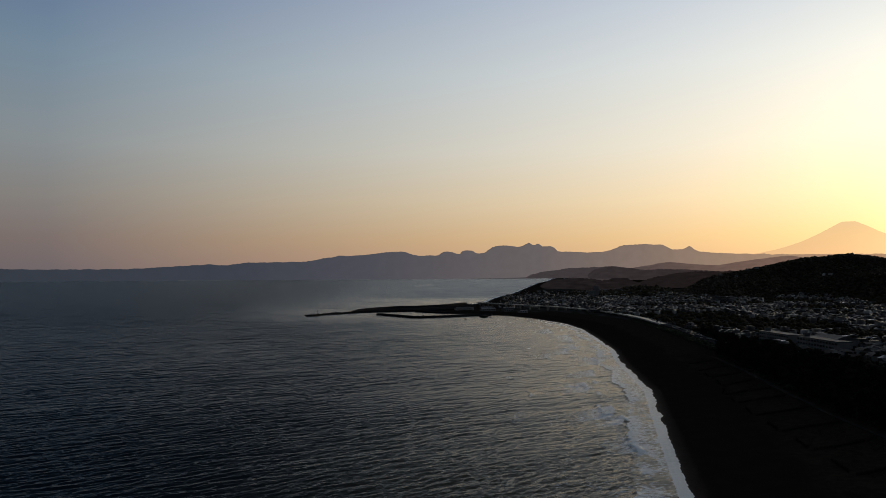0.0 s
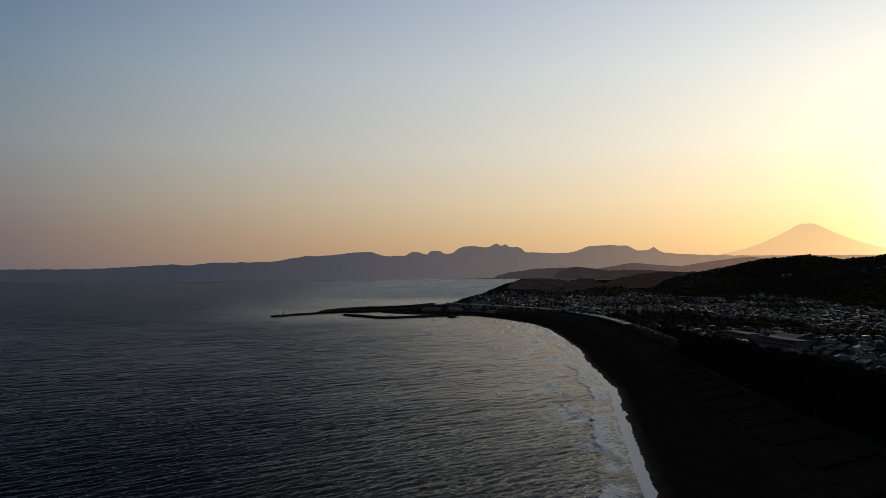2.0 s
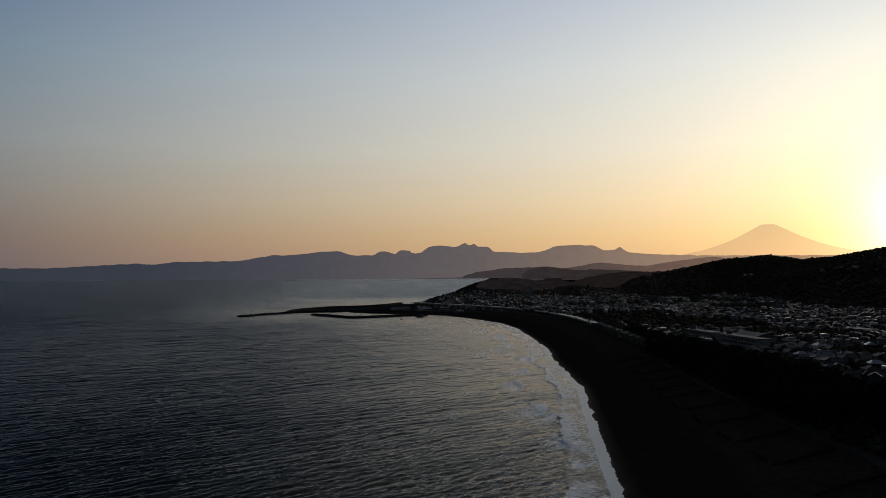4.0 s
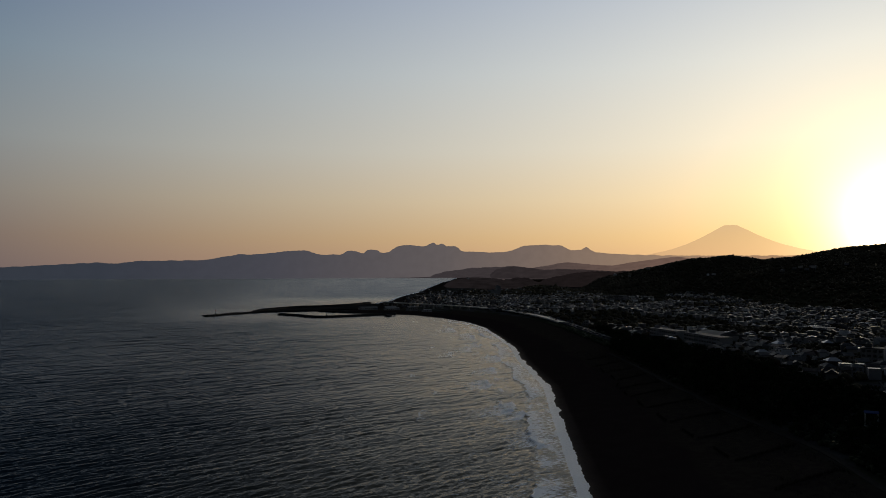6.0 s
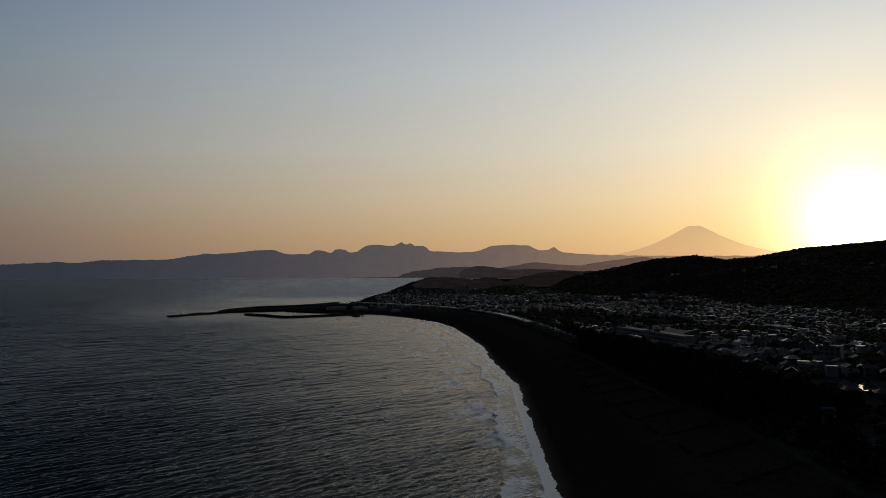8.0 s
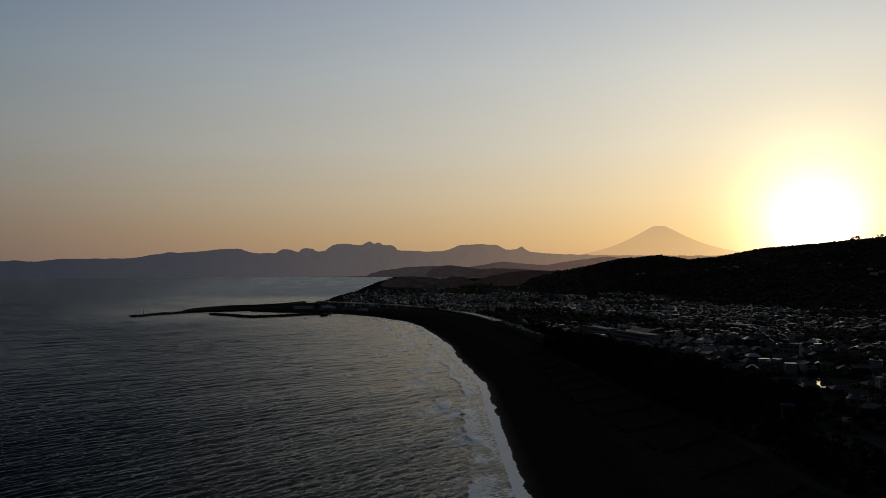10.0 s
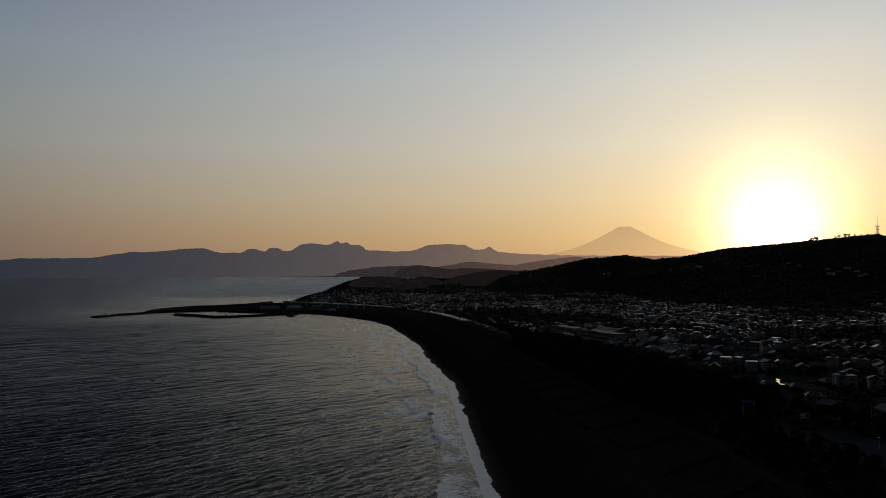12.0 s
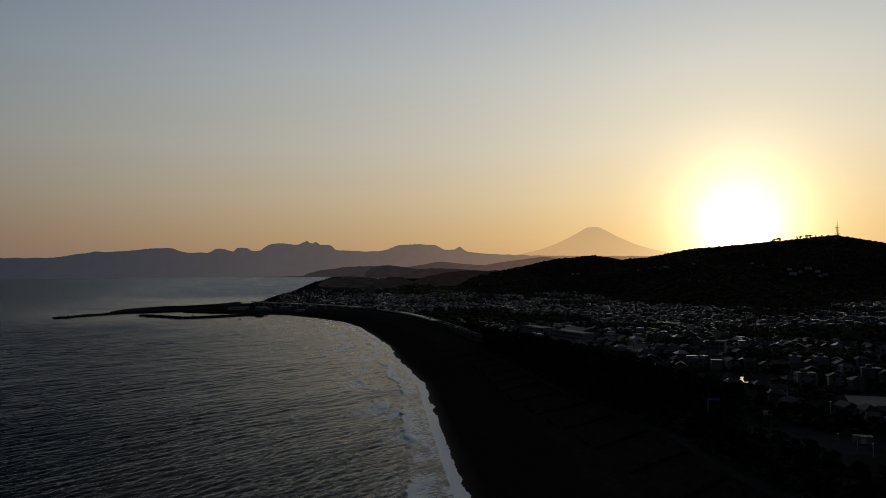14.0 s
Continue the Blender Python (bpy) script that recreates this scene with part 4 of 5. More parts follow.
rng_t = np.random.default_rng(61)
wv, wf, rv, rf, gv, gf, mv, mf = [], [], [], [], [], [], [], []
extra = []
while len(extra) < 640:
    a, r = rnd.uniform(4.5, 18), 1480 + 1350 * rnd.random() ** 1.4
    px, py = float(r * math.sin(radians(a))), float(r * math.cos(radians(a)))
    q = float(inland(np.array([px]), np.array([py]))[0])
    if 26 < q < 520:
        extra.append((px, py, rnd.random(), rnd.random(), rnd.random()))
allfar = np.concatenate([far, np.array(extra)])
zz = height(allfar[:, 0], allfar[:, 1])[0]
sways = 40 * waves2(allfar[:, 0] / 140, allfar[:, 1] / 140, 57)
for (px, py, a, b, c), gz, sway in zip(allfar, zz, sways):
    w, d, h = 6.0 + 3.6 * a, 5.2 + 1.8 * c, 2.8 * (1 if b < 0.25 else 2 if b < 0.93 else 3)
    turn = radians(-14 + sway + 90 * int(c * 4) + (a - 0.5) * 24)
    cs, sn_ = math.cos(turn), math.sin(turn)

    def put(vs, fs, pts, faces):
        k = len(vs)
        vs.extend((px + x * cs - y * sn_, py + x * sn_ + y * cs, gz + z) for x, y, z in pts)
        fs.extend(tuple(k + i for i in f) for f in faces)

    CUBE = ((0, 1, 5, 4), (1, 2, 6, 5), (2, 3, 7, 6), (3, 0, 4, 7), (4, 5, 6, 7), (3, 2, 1, 0))
    put(wv, wf, [(-w / 2, -d / 2, -1), (w / 2, -d / 2, -1), (w / 2, d / 2, -1), (-w / 2, d / 2, -1), (-w / 2, -d / 2, h), (w / 2, -d / 2, h), (w / 2, d / 2, h), (-w / 2, d / 2, h)], CUBE)
    o, rise = 0.55, d * (0.16 + 0.14 * a)
    if b > 0.85:
        o, rise = 0.1, 0.0
    hip = d * 0.42 if a < 0.5 else 0.05
    shiny = (b * 37) % 1 < 0.09
    if shiny:
        rise = 0.12 + 0.5 * ((a * 23) % 1) ** 2
    put(mv if shiny else rv, mf if shiny else rf, [(-w / 2 - o, -d / 2 - o, h), (w / 2 + o, -d / 2 - o, h), (w / 2 + o, d / 2 + o, h), (-w / 2 - o, d / 2 + o, h),
                 (-w / 2 - o + (hip if rise else 0), -0.05 if rise else -d / 2, h + 0.25 + rise), (w / 2 + o - (hip if rise else 0), -0.05 if rise else -d / 2, h + 0.25 + rise),
                 (w / 2 + o - (hip if rise else 0), 0.05 if rise else d / 2, h + 0.25 + rise), (-w / 2 - o + (hip if rise else 0), 0.05 if rise else d / 2, h + 0.25 + rise)], CUBE)
    for k in range(int(h / 2.8) if px * px + py * py < 9e5 else 0):
        for q in (-0.25, 0.25):
            put(gv, gf, [(w * q - 0.8, -d / 2 - 0.04, 0.9 + 2.8 * k), (w * q + 0.8, -d / 2 - 0.04, 0.9 + 2.8 * k), (w * q + 0.8, -d / 2 + 0.04, 0.9 + 2.8 * k), (w * q - 0.8, -d / 2 + 0.04, 0.9 + 2.8 * k),
                         (w * q - 0.8, -d / 2 - 0.04, 2.2 + 2.8 * k), (w * q + 0.8, -d / 2 - 0.04, 2.2 + 2.8 * k), (w * q + 0.8, -d / 2 + 0.04, 2.2 + 2.8 * k), (w * q - 0.8, -d / 2 + 0.04, 2.2 + 2.8 * k)], CUBE)
far_town = tagged(empty("distant_houses", Matrix()), "crowded small houses with grey roofs across the plain", "houses", kind="stuff")
for key, vs, fs, mat in (("wall", wv, wf, M_FAR_WALL), ("metal_roof", mv, mf, M_FAR_METAL), ("roof", rv, rf, M_FAR_ROOF), ("window", gv, gf, M_GLASS)):
    raw(key, vs, fs, mat).parent = far_town

n = 13000
az, rr = rng_t.uniform(12, 54, n), np.where(rng_t.uniform(0, 1, n) < 0.3, rng_t.uniform(310, 680, n), 330 + 1500 * rng_t.uniform(0, 1, n) ** 0.8)
x, y = polar(az, rr)
clear = np.array([np.hypot(L[:, 0] - a, L[:, 1] - b).min() for a, b in zip(x, y)])
keep = (clear > 4.3) & (inland(x, y) > 112) & ((y > 749) | (x > np.interp(y, BELT_Y, BELT_TOWN) + 4)) & (rr < np.interp(az, RIDGE_AZ, RIDGE_FOOT) + 30)
for tx, ty, tr in TAKEN:
    keep &= np.hypot(x - tx, y - ty) > tr * 0.85
x, y = x[keep], y[keep]
size = rng_t.uniform(1.3, 4.2, len(x)) * (0.75 + 0.25 * smooth(np.hypot(x, y), 450, 800))
canopy("garden_shrubs", np.stack([x, y, height(x, y)[0] + size * 0.7], -1), size, M_LEAF, "dark garden trees and hedges between houses", 19)

gx, gy = [], []
for cx, cy, cr in GROVES:
    k = int(cr * cr * 0.28)
    a, q = rng_t.uniform(0, 6.28, k), cr * 0.95 * np.sqrt(rng_t.uniform(0, 1, k))
    gx.append(cx + q * np.cos(a)), gy.append(cy + q * np.sin(a))
gx, gy = np.concatenate(gx), np.concatenate(gy)
size = rng_t.uniform(1.8, 4.2, len(gx))
canopy("town_grove", np.stack([gx, gy, height(gx, gy)[0] + size * rng_t.uniform(0.6, 1.5, len(gx))], -1), size, M_LEAF, "dense dark groves standing between the houses", 29, 2)

# trees among the houses
rnd = random.Random(9)
count = 0
while count < 260:
    a, r = rnd.uniform(14, 53), 335 + 900 * rnd.random() ** 1.5
    px, py = r * math.sin(radians(a)), r * math.cos(radians(a))
    if px < np.interp(py, BELT_Y, BELT_TOWN) + 6 or inland(np.array([px]), np.array([py]))[0] < 122:
        continue
    d = np.hypot(L[:, 0] - px, L[:, 1] - py).min()
    if d < 5.6 or min(math.hypot(px - tx, py - ty) - tr for tx, ty, tr in TAKEN) < 0:
        continue
    plant(BROADS, rnd.randrange(2), px, py, rnd.uniform(0.7, 1.15), rnd.uniform(0, 6.28), "trees among the houses")
    count += 1


def block(name, label, x, y, turn, w, d, storeys, wall_mat, roof_mat, bays, pitched=False, hut=True):
    """A large building with rows of windows on its long sides."""
    t = tagged(empty(name, Matrix.Translation((x, y, ground_z(x, y))) @ Matrix.Rotation(radians(turn), 4, "Z")), label, "building")
    h = 3.2 * storeys
    bm = box(bmesh.new(), -w / 2, w / 2, -d / 2, d / 2, -1, h)
    part("wall", bm, wall_mat, t)
    for k in range(1, storeys):
        part("ledge", box(bmesh.new(), -w / 2 - 0.12, w / 2 + 0.12, -d / 2 - 0.12, d / 2 + 0.12, 3.2 * k - 0.15, 3.2 * k + 0.1), wall_mat, t)
    if pitched:
        bm = prism_roof(bmesh.new(), w, d, h, d * 0.16, 0.6, 0.01)
    else:
        bm = box(bmesh.new(), -w / 2 - 0.3, w / 2 + 0.3, -d / 2 - 0.3, d / 2 + 0.3, h, h + 0.6, 0.06)
        if hut:
            box(bm, -w / 2 + 2, -w / 2 + 6, -2, 2, h + 0.6, h + 3.2)
    part("roof", bm, roof_mat, t)
    for k in range(storeys):
        for i in range(bays):
            px = -w / 2 + w * (i + 0.5) / bays
            window(t, px, -d / 2, 1.0 + 3.2 * k, w / bays * 0.62, 1.5, ("y", -1))
    return t


M_SCHOOL = material("school_concrete", (0.22, 0.218, 0.22), 0.85, vary=0.15, scale=0.4)
block("school_building", "long three-storey pale concrete school behind the wood", 303, 637, -87, 50, 12, 3, M_SCHOOL, M_FLAT_ROOF, 13)
block("school_building", "three-storey pale school wing with stair tower", 307, 571, -87, 56, 12, 3, M_SCHOOL, M_FLAT_ROOF, 14)
block("gymnasium", "gymnasium with pale metal roof beside the school", 338, 612, -87, 36, 22, 2, M_SCHOOL, M_FLAT_ROOF, 6, True)
block("apartment_block", "white four-storey apartment block among houses", 340, 418, -50, 13, 10, 4, M_SCHOOL, M_FLAT_ROOF, 4)
block("apartment_block", "wide pale apartment block near the knoll", 428, 2016, -80, 40, 12, 5, M_SCHOOL, M_FLAT_ROOF, 8)
block("apartment_block", "narrow pale apartment tower near the knoll", 451, 2080, -80, 13, 12, 8, M_SCHOOL, M_FLAT_ROOF, 3)
block("apartment_block", "long grey apartment block on the plain", 588, 1484, -60, 46, 12, 4, M_PLASTER, M_FLAT_ROOF, 10)
block("apartment_block", "pale three-storey block at the plain's edge", 782, 661, -50, 26, 12, 3, M_SCHOOL, M_FLAT_ROOF, 7)
block("town_hall", "pale flat-roofed public hall among houses", 469, 658, -60, 34, 20, 2, M_SCHOOL, M_FLAT_ROOF, 7)
hotel = block("seaside_hotel", "bright white hotel on the far coast", 562, 3246, -80, 20, 12, 4, M_WHITE_METAL, M_FLAT_ROOF, 6)
hotel.location.z = 46.0


# ---- hillside buildings and the mast ----
def on_hill(az, el):
    """Where a sight line from the drone's place meets the hillside."""
    r = np.arange(980, 3200, 5.0)
    x, y = polar(az, r)
    z = height(x, y)[0]
    hit = np.nonzero(ALT + r * math.tan(math.radians(el)) < z)[0]
    k = hit[0] if len(hit) else len(r) - 1
    return float(x[k]), float(y[k]), float(z[k])


rnd = random.Random(41)
for a, e in [(34.3, 0.18), (34.7, 0.25), (35.1, 0.12), (35.5, 0.26), (37.6, 0.5), (41.7, 0.55), (44.2, 0.05), (44.9, -0.15), (45.4, 0.1), (46.0, -0.1), (46.5, -0.35), (24.0, 0.3), (23.4, 0.15), (21.8, 0.0), (22.1, 0.05), (21.5, -0.15), (22.6, -0.3), (33.5, 0.02), (44.4, -0.3), (46.2, -0.46), (42.4, 0.4), (28.8, -0.2)]:
    x, y, z = on_hill(a, e)
    k = rnd.choice((0, 1, 5, 7))
    h = copy_thing(HOUSES[k], Matrix.Translation((x, y, z + 5.5)) @ Matrix.Rotation(radians(rnd.uniform(100, 160)), 4, "Z") @ Matrix.Diagonal((1.25, 1.0, 0.72, 1)))
    tagged(h, group="houses on the wooded hillside")
    bm = box(bmesh.new(), -4.5, 4.5, -4, 4, -8, 0.0, 0.1)
    part("retaining_wall", bm, M_ROCK, h, "dark stone retaining wall")

x, y, z = on_hill(28.4, -0.15)
tank = tagged(empty("water_tank", Matrix.Translation((x, y, z))), "round white water tank on the wooded hillside", "tank")
part("shell", rod(bmesh.new(), (0, 0, -4), (0, 0, 7), 3.6, 3.6, 24), M_WHITE_METAL, tank)
bm = bmesh.new()
bmesh.ops.create_uvsphere(bm, u_segments=24, v_segments=8, radius=3.7, matrix=Matrix.Translation((0, 0, 7)) @ Matrix.Diagonal((1, 1, 0.55, 1)))
part("dome", bm, M_WHITE_METAL, tank)

x, y = polar(47.28, 2975)
mast = tagged(empty("lattice_mast", Matrix.Translation((x, y, ground_z(x, y)))), "red and white lattice broadcast mast on the ridge", "mast")
BASE, TOP, HIGH = 4.0, 1.0, 42.0
for i in range(4):
    sx, sy = (1, 1, -1, -1)[i], (1, -1, -1, 1)[i]
    part("leg", rod(bmesh.new(), (sx * BASE, sy * BASE, -2), (sx * TOP, sy * TOP, HIGH), 0.42, 0.28, 6), M_RED_METAL, mast)
for k in range(8):
    z0, z1 = HIGH * k / 8, HIGH * (k + 1) / 8
    b0, b1 = BASE + (TOP - BASE) * k / 8, BASE + (TOP - BASE) * (k + 1) / 8
    bm = bmesh.new()
    for i in range(4):
        c = [(1, 1), (1, -1), (-1, -1), (-1, 1)]
        (ax, ay), (bx, by) = c[i], c[(i + 1) % 4]
        rod(bm, (ax * b0, ay * b0, z0), (bx * b1, by * b1, z1), 0.14, n=4)
        rod(bm, (bx * b0, by * b0, z0), (ax * b1, ay * b1, z1), 0.14, n=4)
        rod(bm, (ax * b1, ay * b1, z1), (bx * b1, by * b1, z1), 0.14, n=4)
    part("bracing", bm, M_RED_METAL if k % 2 else M_WHITE_METAL, mast)
for z0, r0 in ((9, 7.5), (20, 6.0), (32, 6.8)):
    bm = rod(bmesh.new(), (0, 0, z0), (0, 0, z0 + 0.5), r0, r0, 16)
    for i in range(10):
        a = i * 0.6283
        rod(bm, (r0 * 0.95 * math.cos(a), r0 * 0.95 * math.sin(a), z0 + 0.5), (r0 * 0.95 * math.cos(a), r0 * 0.95 * math.sin(a), z0 + 2.6), 0.3, n=5)
    part("platform", bm, M_WHITE_METAL, mast)
part("antenna", rod(bmesh.new(), (0, 0, HIGH - 1), (0, 0, 80), 0.6, 0.2, 6), M_RED_METAL, mast)
for a, sc in ((43.2, 2.6), (43.45, 3.0), (43.6, 2.3), (44.7, 2.1), (44.95, 2.4), (45.35, 2.8), (45.55, 2.6), (45.9, 1.7), (46.3, 1.6)):
    x, y = polar(a, 2960)
    plant(BROADS, int(sc * 10) % 2, float(x), float(y), sc, a, "lone trees on the ridge")


# ---- the coast road on its viaduct ----
def spline(pts, step):
    p = np.array(pts, float)
    out = []
    for i in range(len(p) - 1):
        p0, p1, p2, p3 = p[max(i - 1, 0)], p[i], p[i + 1], p[min(i + 2, len(p) - 1)]
        k = max(2, int(np.linalg.norm(p2 - p1) / step))
        for t in np.arange(k) / k:
            out.append(0.5 * ((2 * p1) + (-p0 + p2) * t + (2 * p0 - 5 * p1 + 4 * p2 - p3) * t * t + (-p0 + 3 * p1 - 3 * p2 + p3) * t ** 3))
    out.append(p[-1])
    return np.array(out)


def sweep(bm, path, profile):
    """A closed profile (across, up) carried along a path of x, y, z."""
    rings = []
    for i in range(len(path)):
        d = path[min(i + 1, len(path) - 1)] - path[max(i - 1, 0)]
        nx, ny = d[1], -d[0]
        q = math.hypot(nx, ny)
        rings.append([bm.verts.new((path[i][0] + nx / q * a, path[i][1] + ny / q * a, path[i][2] + u)) for a, u in profile])
    m = len(profile)
    for r0, r1 in zip(rings, rings[1:]):
        for k in range(m):
            bm.faces.new((r0[k], r0[(k + 1) % m], r1[(k + 1) % m], r1[k]))
    bm.faces.new(rings[0][::-1])
    bm.faces.new(rings[-1])
    bmesh.ops.recalc_face_normals(bm, faces=bm.faces)
    return bm


ROAD = spline([(82, 1640, 10.4), (112, 1535, 11.4), (158, 1445, 11.8), (200, 1385, 11.5), (238, 1308, 11.2), (266, 1200, 11.2), (278, 1080, 11.0), (280, 985, 10.6), (277, 900, 9.6), (268, 790, 8.6), (256, 690, 8.2), (248, 620, 8.0), (243, 570, 7.9)], 9)
HIGH_ROAD = ROAD[:int(np.argmin(np.abs(ROAD[:, 1] - 880))) + 1]
LOW_ROAD = ROAD[len(HIGH_ROAD) - 1:]
viaduct = tagged(empty("viaduct", Matrix()), "pale concrete coast road viaduct curving along the beach", "bridge")
M_ROAD = material("worn_road_surface", (0.08, 0.08, 0.082), 0.42, spec=0.5, vary=0.3, scale=0.5)
M_PALE_CONCRETE = material("viaduct_concrete", (0.42, 0.42, 0.41), 0.7, vary=0.2, scale=0.3, spec=0.3)
part("deck", sweep(bmesh.new(), HIGH_ROAD, [(-4.4, -1.2), (4.4, -1.2), (4.4, 0), (-4.4, 0)]), M_ROAD, viaduct)
for e in (-1, 1):
    part("kerb_wall", sweep(bmesh.new(), HIGH_ROAD, [(e * 4.4 - 0.18, -1.5), (e * 4.4 + 0.22, -1.5), (e * 4.4 + 0.22, 0.1), (e * 4.4 - 0.18, 0.1)]), M_PALE_CONCRETE, viaduct, "pale concrete edge wall")
    for u in (0.55, 0.95):
        part("rail", sweep(bmesh.new(), HIGH_ROAD, [(e * 4.4 - 0.04, u), (e * 4.4 + 0.04, u), (e * 4.4 + 0.04, u + 0.09), (e * 4.4 - 0.04, u + 0.09)]), M_GREY_METAL, viaduct, "thin steel rail")
coast_road = tagged(empty("coast_road", Matrix()), "dark asphalt coast road on a low bank behind the beach", "road", kind="structure")
part("carriageway", sweep(bmesh.new(), LOW_ROAD, [(-4.2, -1.2), (4.2, -1.2), (4.2, 0), (-4.2, 0)]), M_ASPHALT, coast_road)
part("kerb", sweep(bmesh.new(), LOW_ROAD, [(-4.6, -1.2), (-4.25, -1.2), (-4.25, 0.14), (-4.6, 0.14)]), M_CONCRETE, coast_road)
for i in range(0, len(LOW_ROAD) - 1):
    d = LOW_ROAD[i + 1] - LOW_ROAD[i]
    m = Matrix.Translation(LOW_ROAD[i]) @ Matrix.Rotation(math.atan2(d[1], d[0]), 4, "Z")
    rail = bmesh.new()
    box(rail, 0, float(np.linalg.norm(d)), 4.3, 4.38, 0.5, 0.8)
    rod(rail, (0.3, 4.34, -0.4), (0.3, 4.34, 0.8), 0.07, n=6)
    rod(rail, (4.5, 4.34, -0.4), (4.5, 4.34, 0.8), 0.07, n=6)
    part("guard_rail", rail, M_GREY_METAL, coast_road).matrix_local = m
for i in range(2, len(HIGH_ROAD) - 2, 3):
    px, py, pz = ROAD[i]
    d = ROAD[i + 1] - ROAD[i - 1]
    turn = math.atan2(d[1], d[0])
    gz = ground_z(px, py) - 1
    if pz - gz < 2.2:
        continue
    bm = box(bmesh.new(), -0.8, 0.8, -2.4, 2.4, 0, pz - 1.9 - gz, 0.1, turn, (px, py, gz))
    box(bm, -1.0, 1.0, -4.2, 4.2, pz - 2.0 - gz, pz - 1.2 - gz, 0, turn, (px, py, gz))
    part("pier", bm, M_CONCRETE, viaduct)


rng = np.random.default_rng(88)
k = rng.integers(int(len(ROAD) * 0.62), len(ROAD) - 1, 900)
bx, by = ROAD[k, 0] - 8 - 9 * rng.uniform(0, 1, 900) ** 1.5, ROAD[k, 1] + rng.uniform(-5, 5, 900)
size = rng.uniform(0.7, 1.5, 900) * (0.6 + 0.7 * smooth(by, 960, 760))
canopy("roadside_shrubs", np.stack([bx, by, height(bx, by)[0] + size * 0.6], -1), size, M_NEEDLE, "low dark shrubs below the coast road", 37)


def car(label, mat, l=4.4, h=1.5):
    t = tagged(empty("car", Matrix()), label, "car", "cars on the coast road")
    bm = box(bmesh.new(), -l / 2, l / 2, -0.85, 0.85, 0.3, 0.85, 0.12)
    part("body", bm, mat, t)
    bm = bmesh.new()
    r = bmesh.ops.create_cube(bm, size=1, matrix=Matrix.Translation((-0.2, 0, 0.85 + (h - 0.85) / 2)) @ Matrix.Diagonal((l * 0.58, 1.5, h - 0.85, 1)))
    for v in r["verts"]:
        if v.co.z > 1:
            v.co.x = -0.2 + (v.co.x + 0.2) * 0.72
            v.co.y *= 0.85
    part("cabin", bm, M_GLASS, t)
    part("roof", box(bmesh.new(), -0.2 - l * 0.2, -0.2 + l * 0.2, -0.62, 0.62, h - 0.01, h + 0.05, 0.02), mat, t)
    for sx in (-1, 1):
        for sy in (-1, 1):
            wheel = part("wheel", rod(bmesh.new(), (sx * l * 0.3, sy * 0.68, 0.32), (sx * l * 0.3, sy * 0.88, 0.32), 0.32, 0.32, 12), M_RUBBER, t)
            part("rim", rod(bmesh.new(), (sx * l * 0.3, sy * 0.86, 0.32), (sx * l * 0.3, sy * 0.9, 0.32), 0.2, 0.18, 10), M_GREY_METAL, wheel)
        lamp = box(bmesh.new(), sx * l / 2 - 0.04, sx * l / 2 + 0.03, -0.75, -0.45, 0.55, 0.72, 0.02)
        part("headlight" if sx > 0 else "tail_light", lamp, M_GLASS if sx > 0 else M_RED_METAL, t)
        lamp = box(bmesh.new(), sx * l / 2 - 0.04, sx * l / 2 + 0.03, 0.45, 0.75, 0.55, 0.72, 0.02)
        part("headlight" if sx > 0 else "tail_light", lamp, M_GLASS if sx > 0 else M_RED_METAL, t)
    return t


CARS = [car("white compact car on the coast road", M_WHITE_METAL), car("silver hatchback on the coast road", M_GREY_METAL), car("boxy white van on the coast road", M_WHITE_METAL, 4.7, 2.0),
        car("dark saloon car on the coast road", material("dark_car_paint", (0.03, 0.032, 0.04), 0.25, vary=0.1, spec=0.5), 4.6, 1.45)]
rnd = random.Random(3)
lane = ROAD[int(len(ROAD) * 0.65):-1]
first = set()
for i in range(44):
    q = rnd.uniform(0, len(lane) - 2)
    k, f = int(q), q % 1
    p = lane[k] * (1 - f) + lane[k + 1] * f
    d = lane[k + 1] - lane[k]
    side = rnd.choice((-1, 1))
    nx, ny = d[1] / np.linalg.norm(d), -d[0] / np.linalg.norm(d)
    m = Matrix.Translation((p[0] + nx * 2.1 * side, p[1] + ny * 2.1 * side, p[2])) @ Matrix.Rotation(math.atan2(d[1], d[0]) + (math.pi if side > 0 else 0), 4, "Z")
    w = rnd.randrange(4)
    if w in first:
        copy_thing(CARS[w], m)
    else:
        first.add(w)
        CARS[w].matrix_world = m


# ---- harbour ----
def mole(name, label, pts, half, top, mat, seed):
    """A breakwater with a paved crown and rough flanks."""
    path = spline(pts, 5)
    t = tagged(empty(name, Matrix()), label, "breakwater")
    bm = sweep(bmesh.new(), path, [(-half - 3.5, -4), (half + 3.5, -4), (half + 1.0, top - 1.2), (half, top), (-half, top), (-half - 1.0, top - 1.2)])
    part("crown_wall", bm, mat, t)
    rng = np.random.default_rng(seed)
    ps = []
    for q in path:
        for e in (-1, 1):
            for _ in range(3):
                ps.append((q[0] + rng.normal(0, 1.6) + e * rng.uniform(half, half + 3.5) * 0.8, q[1] + rng.normal(0, 2.2) + e * rng.uniform(half, half + 3.5) * 0.6, rng.uniform(0.0, top * 0.8)))
    blocks = canopy("armour_blocks", ps, rng.uniform(0.8, 1.9, len(ps)), M_ROCK, "", seed, 1)
    blocks.parent = t
    for key in ("label", "category"):
        if key in blocks:
            del blocks[key]
    return t


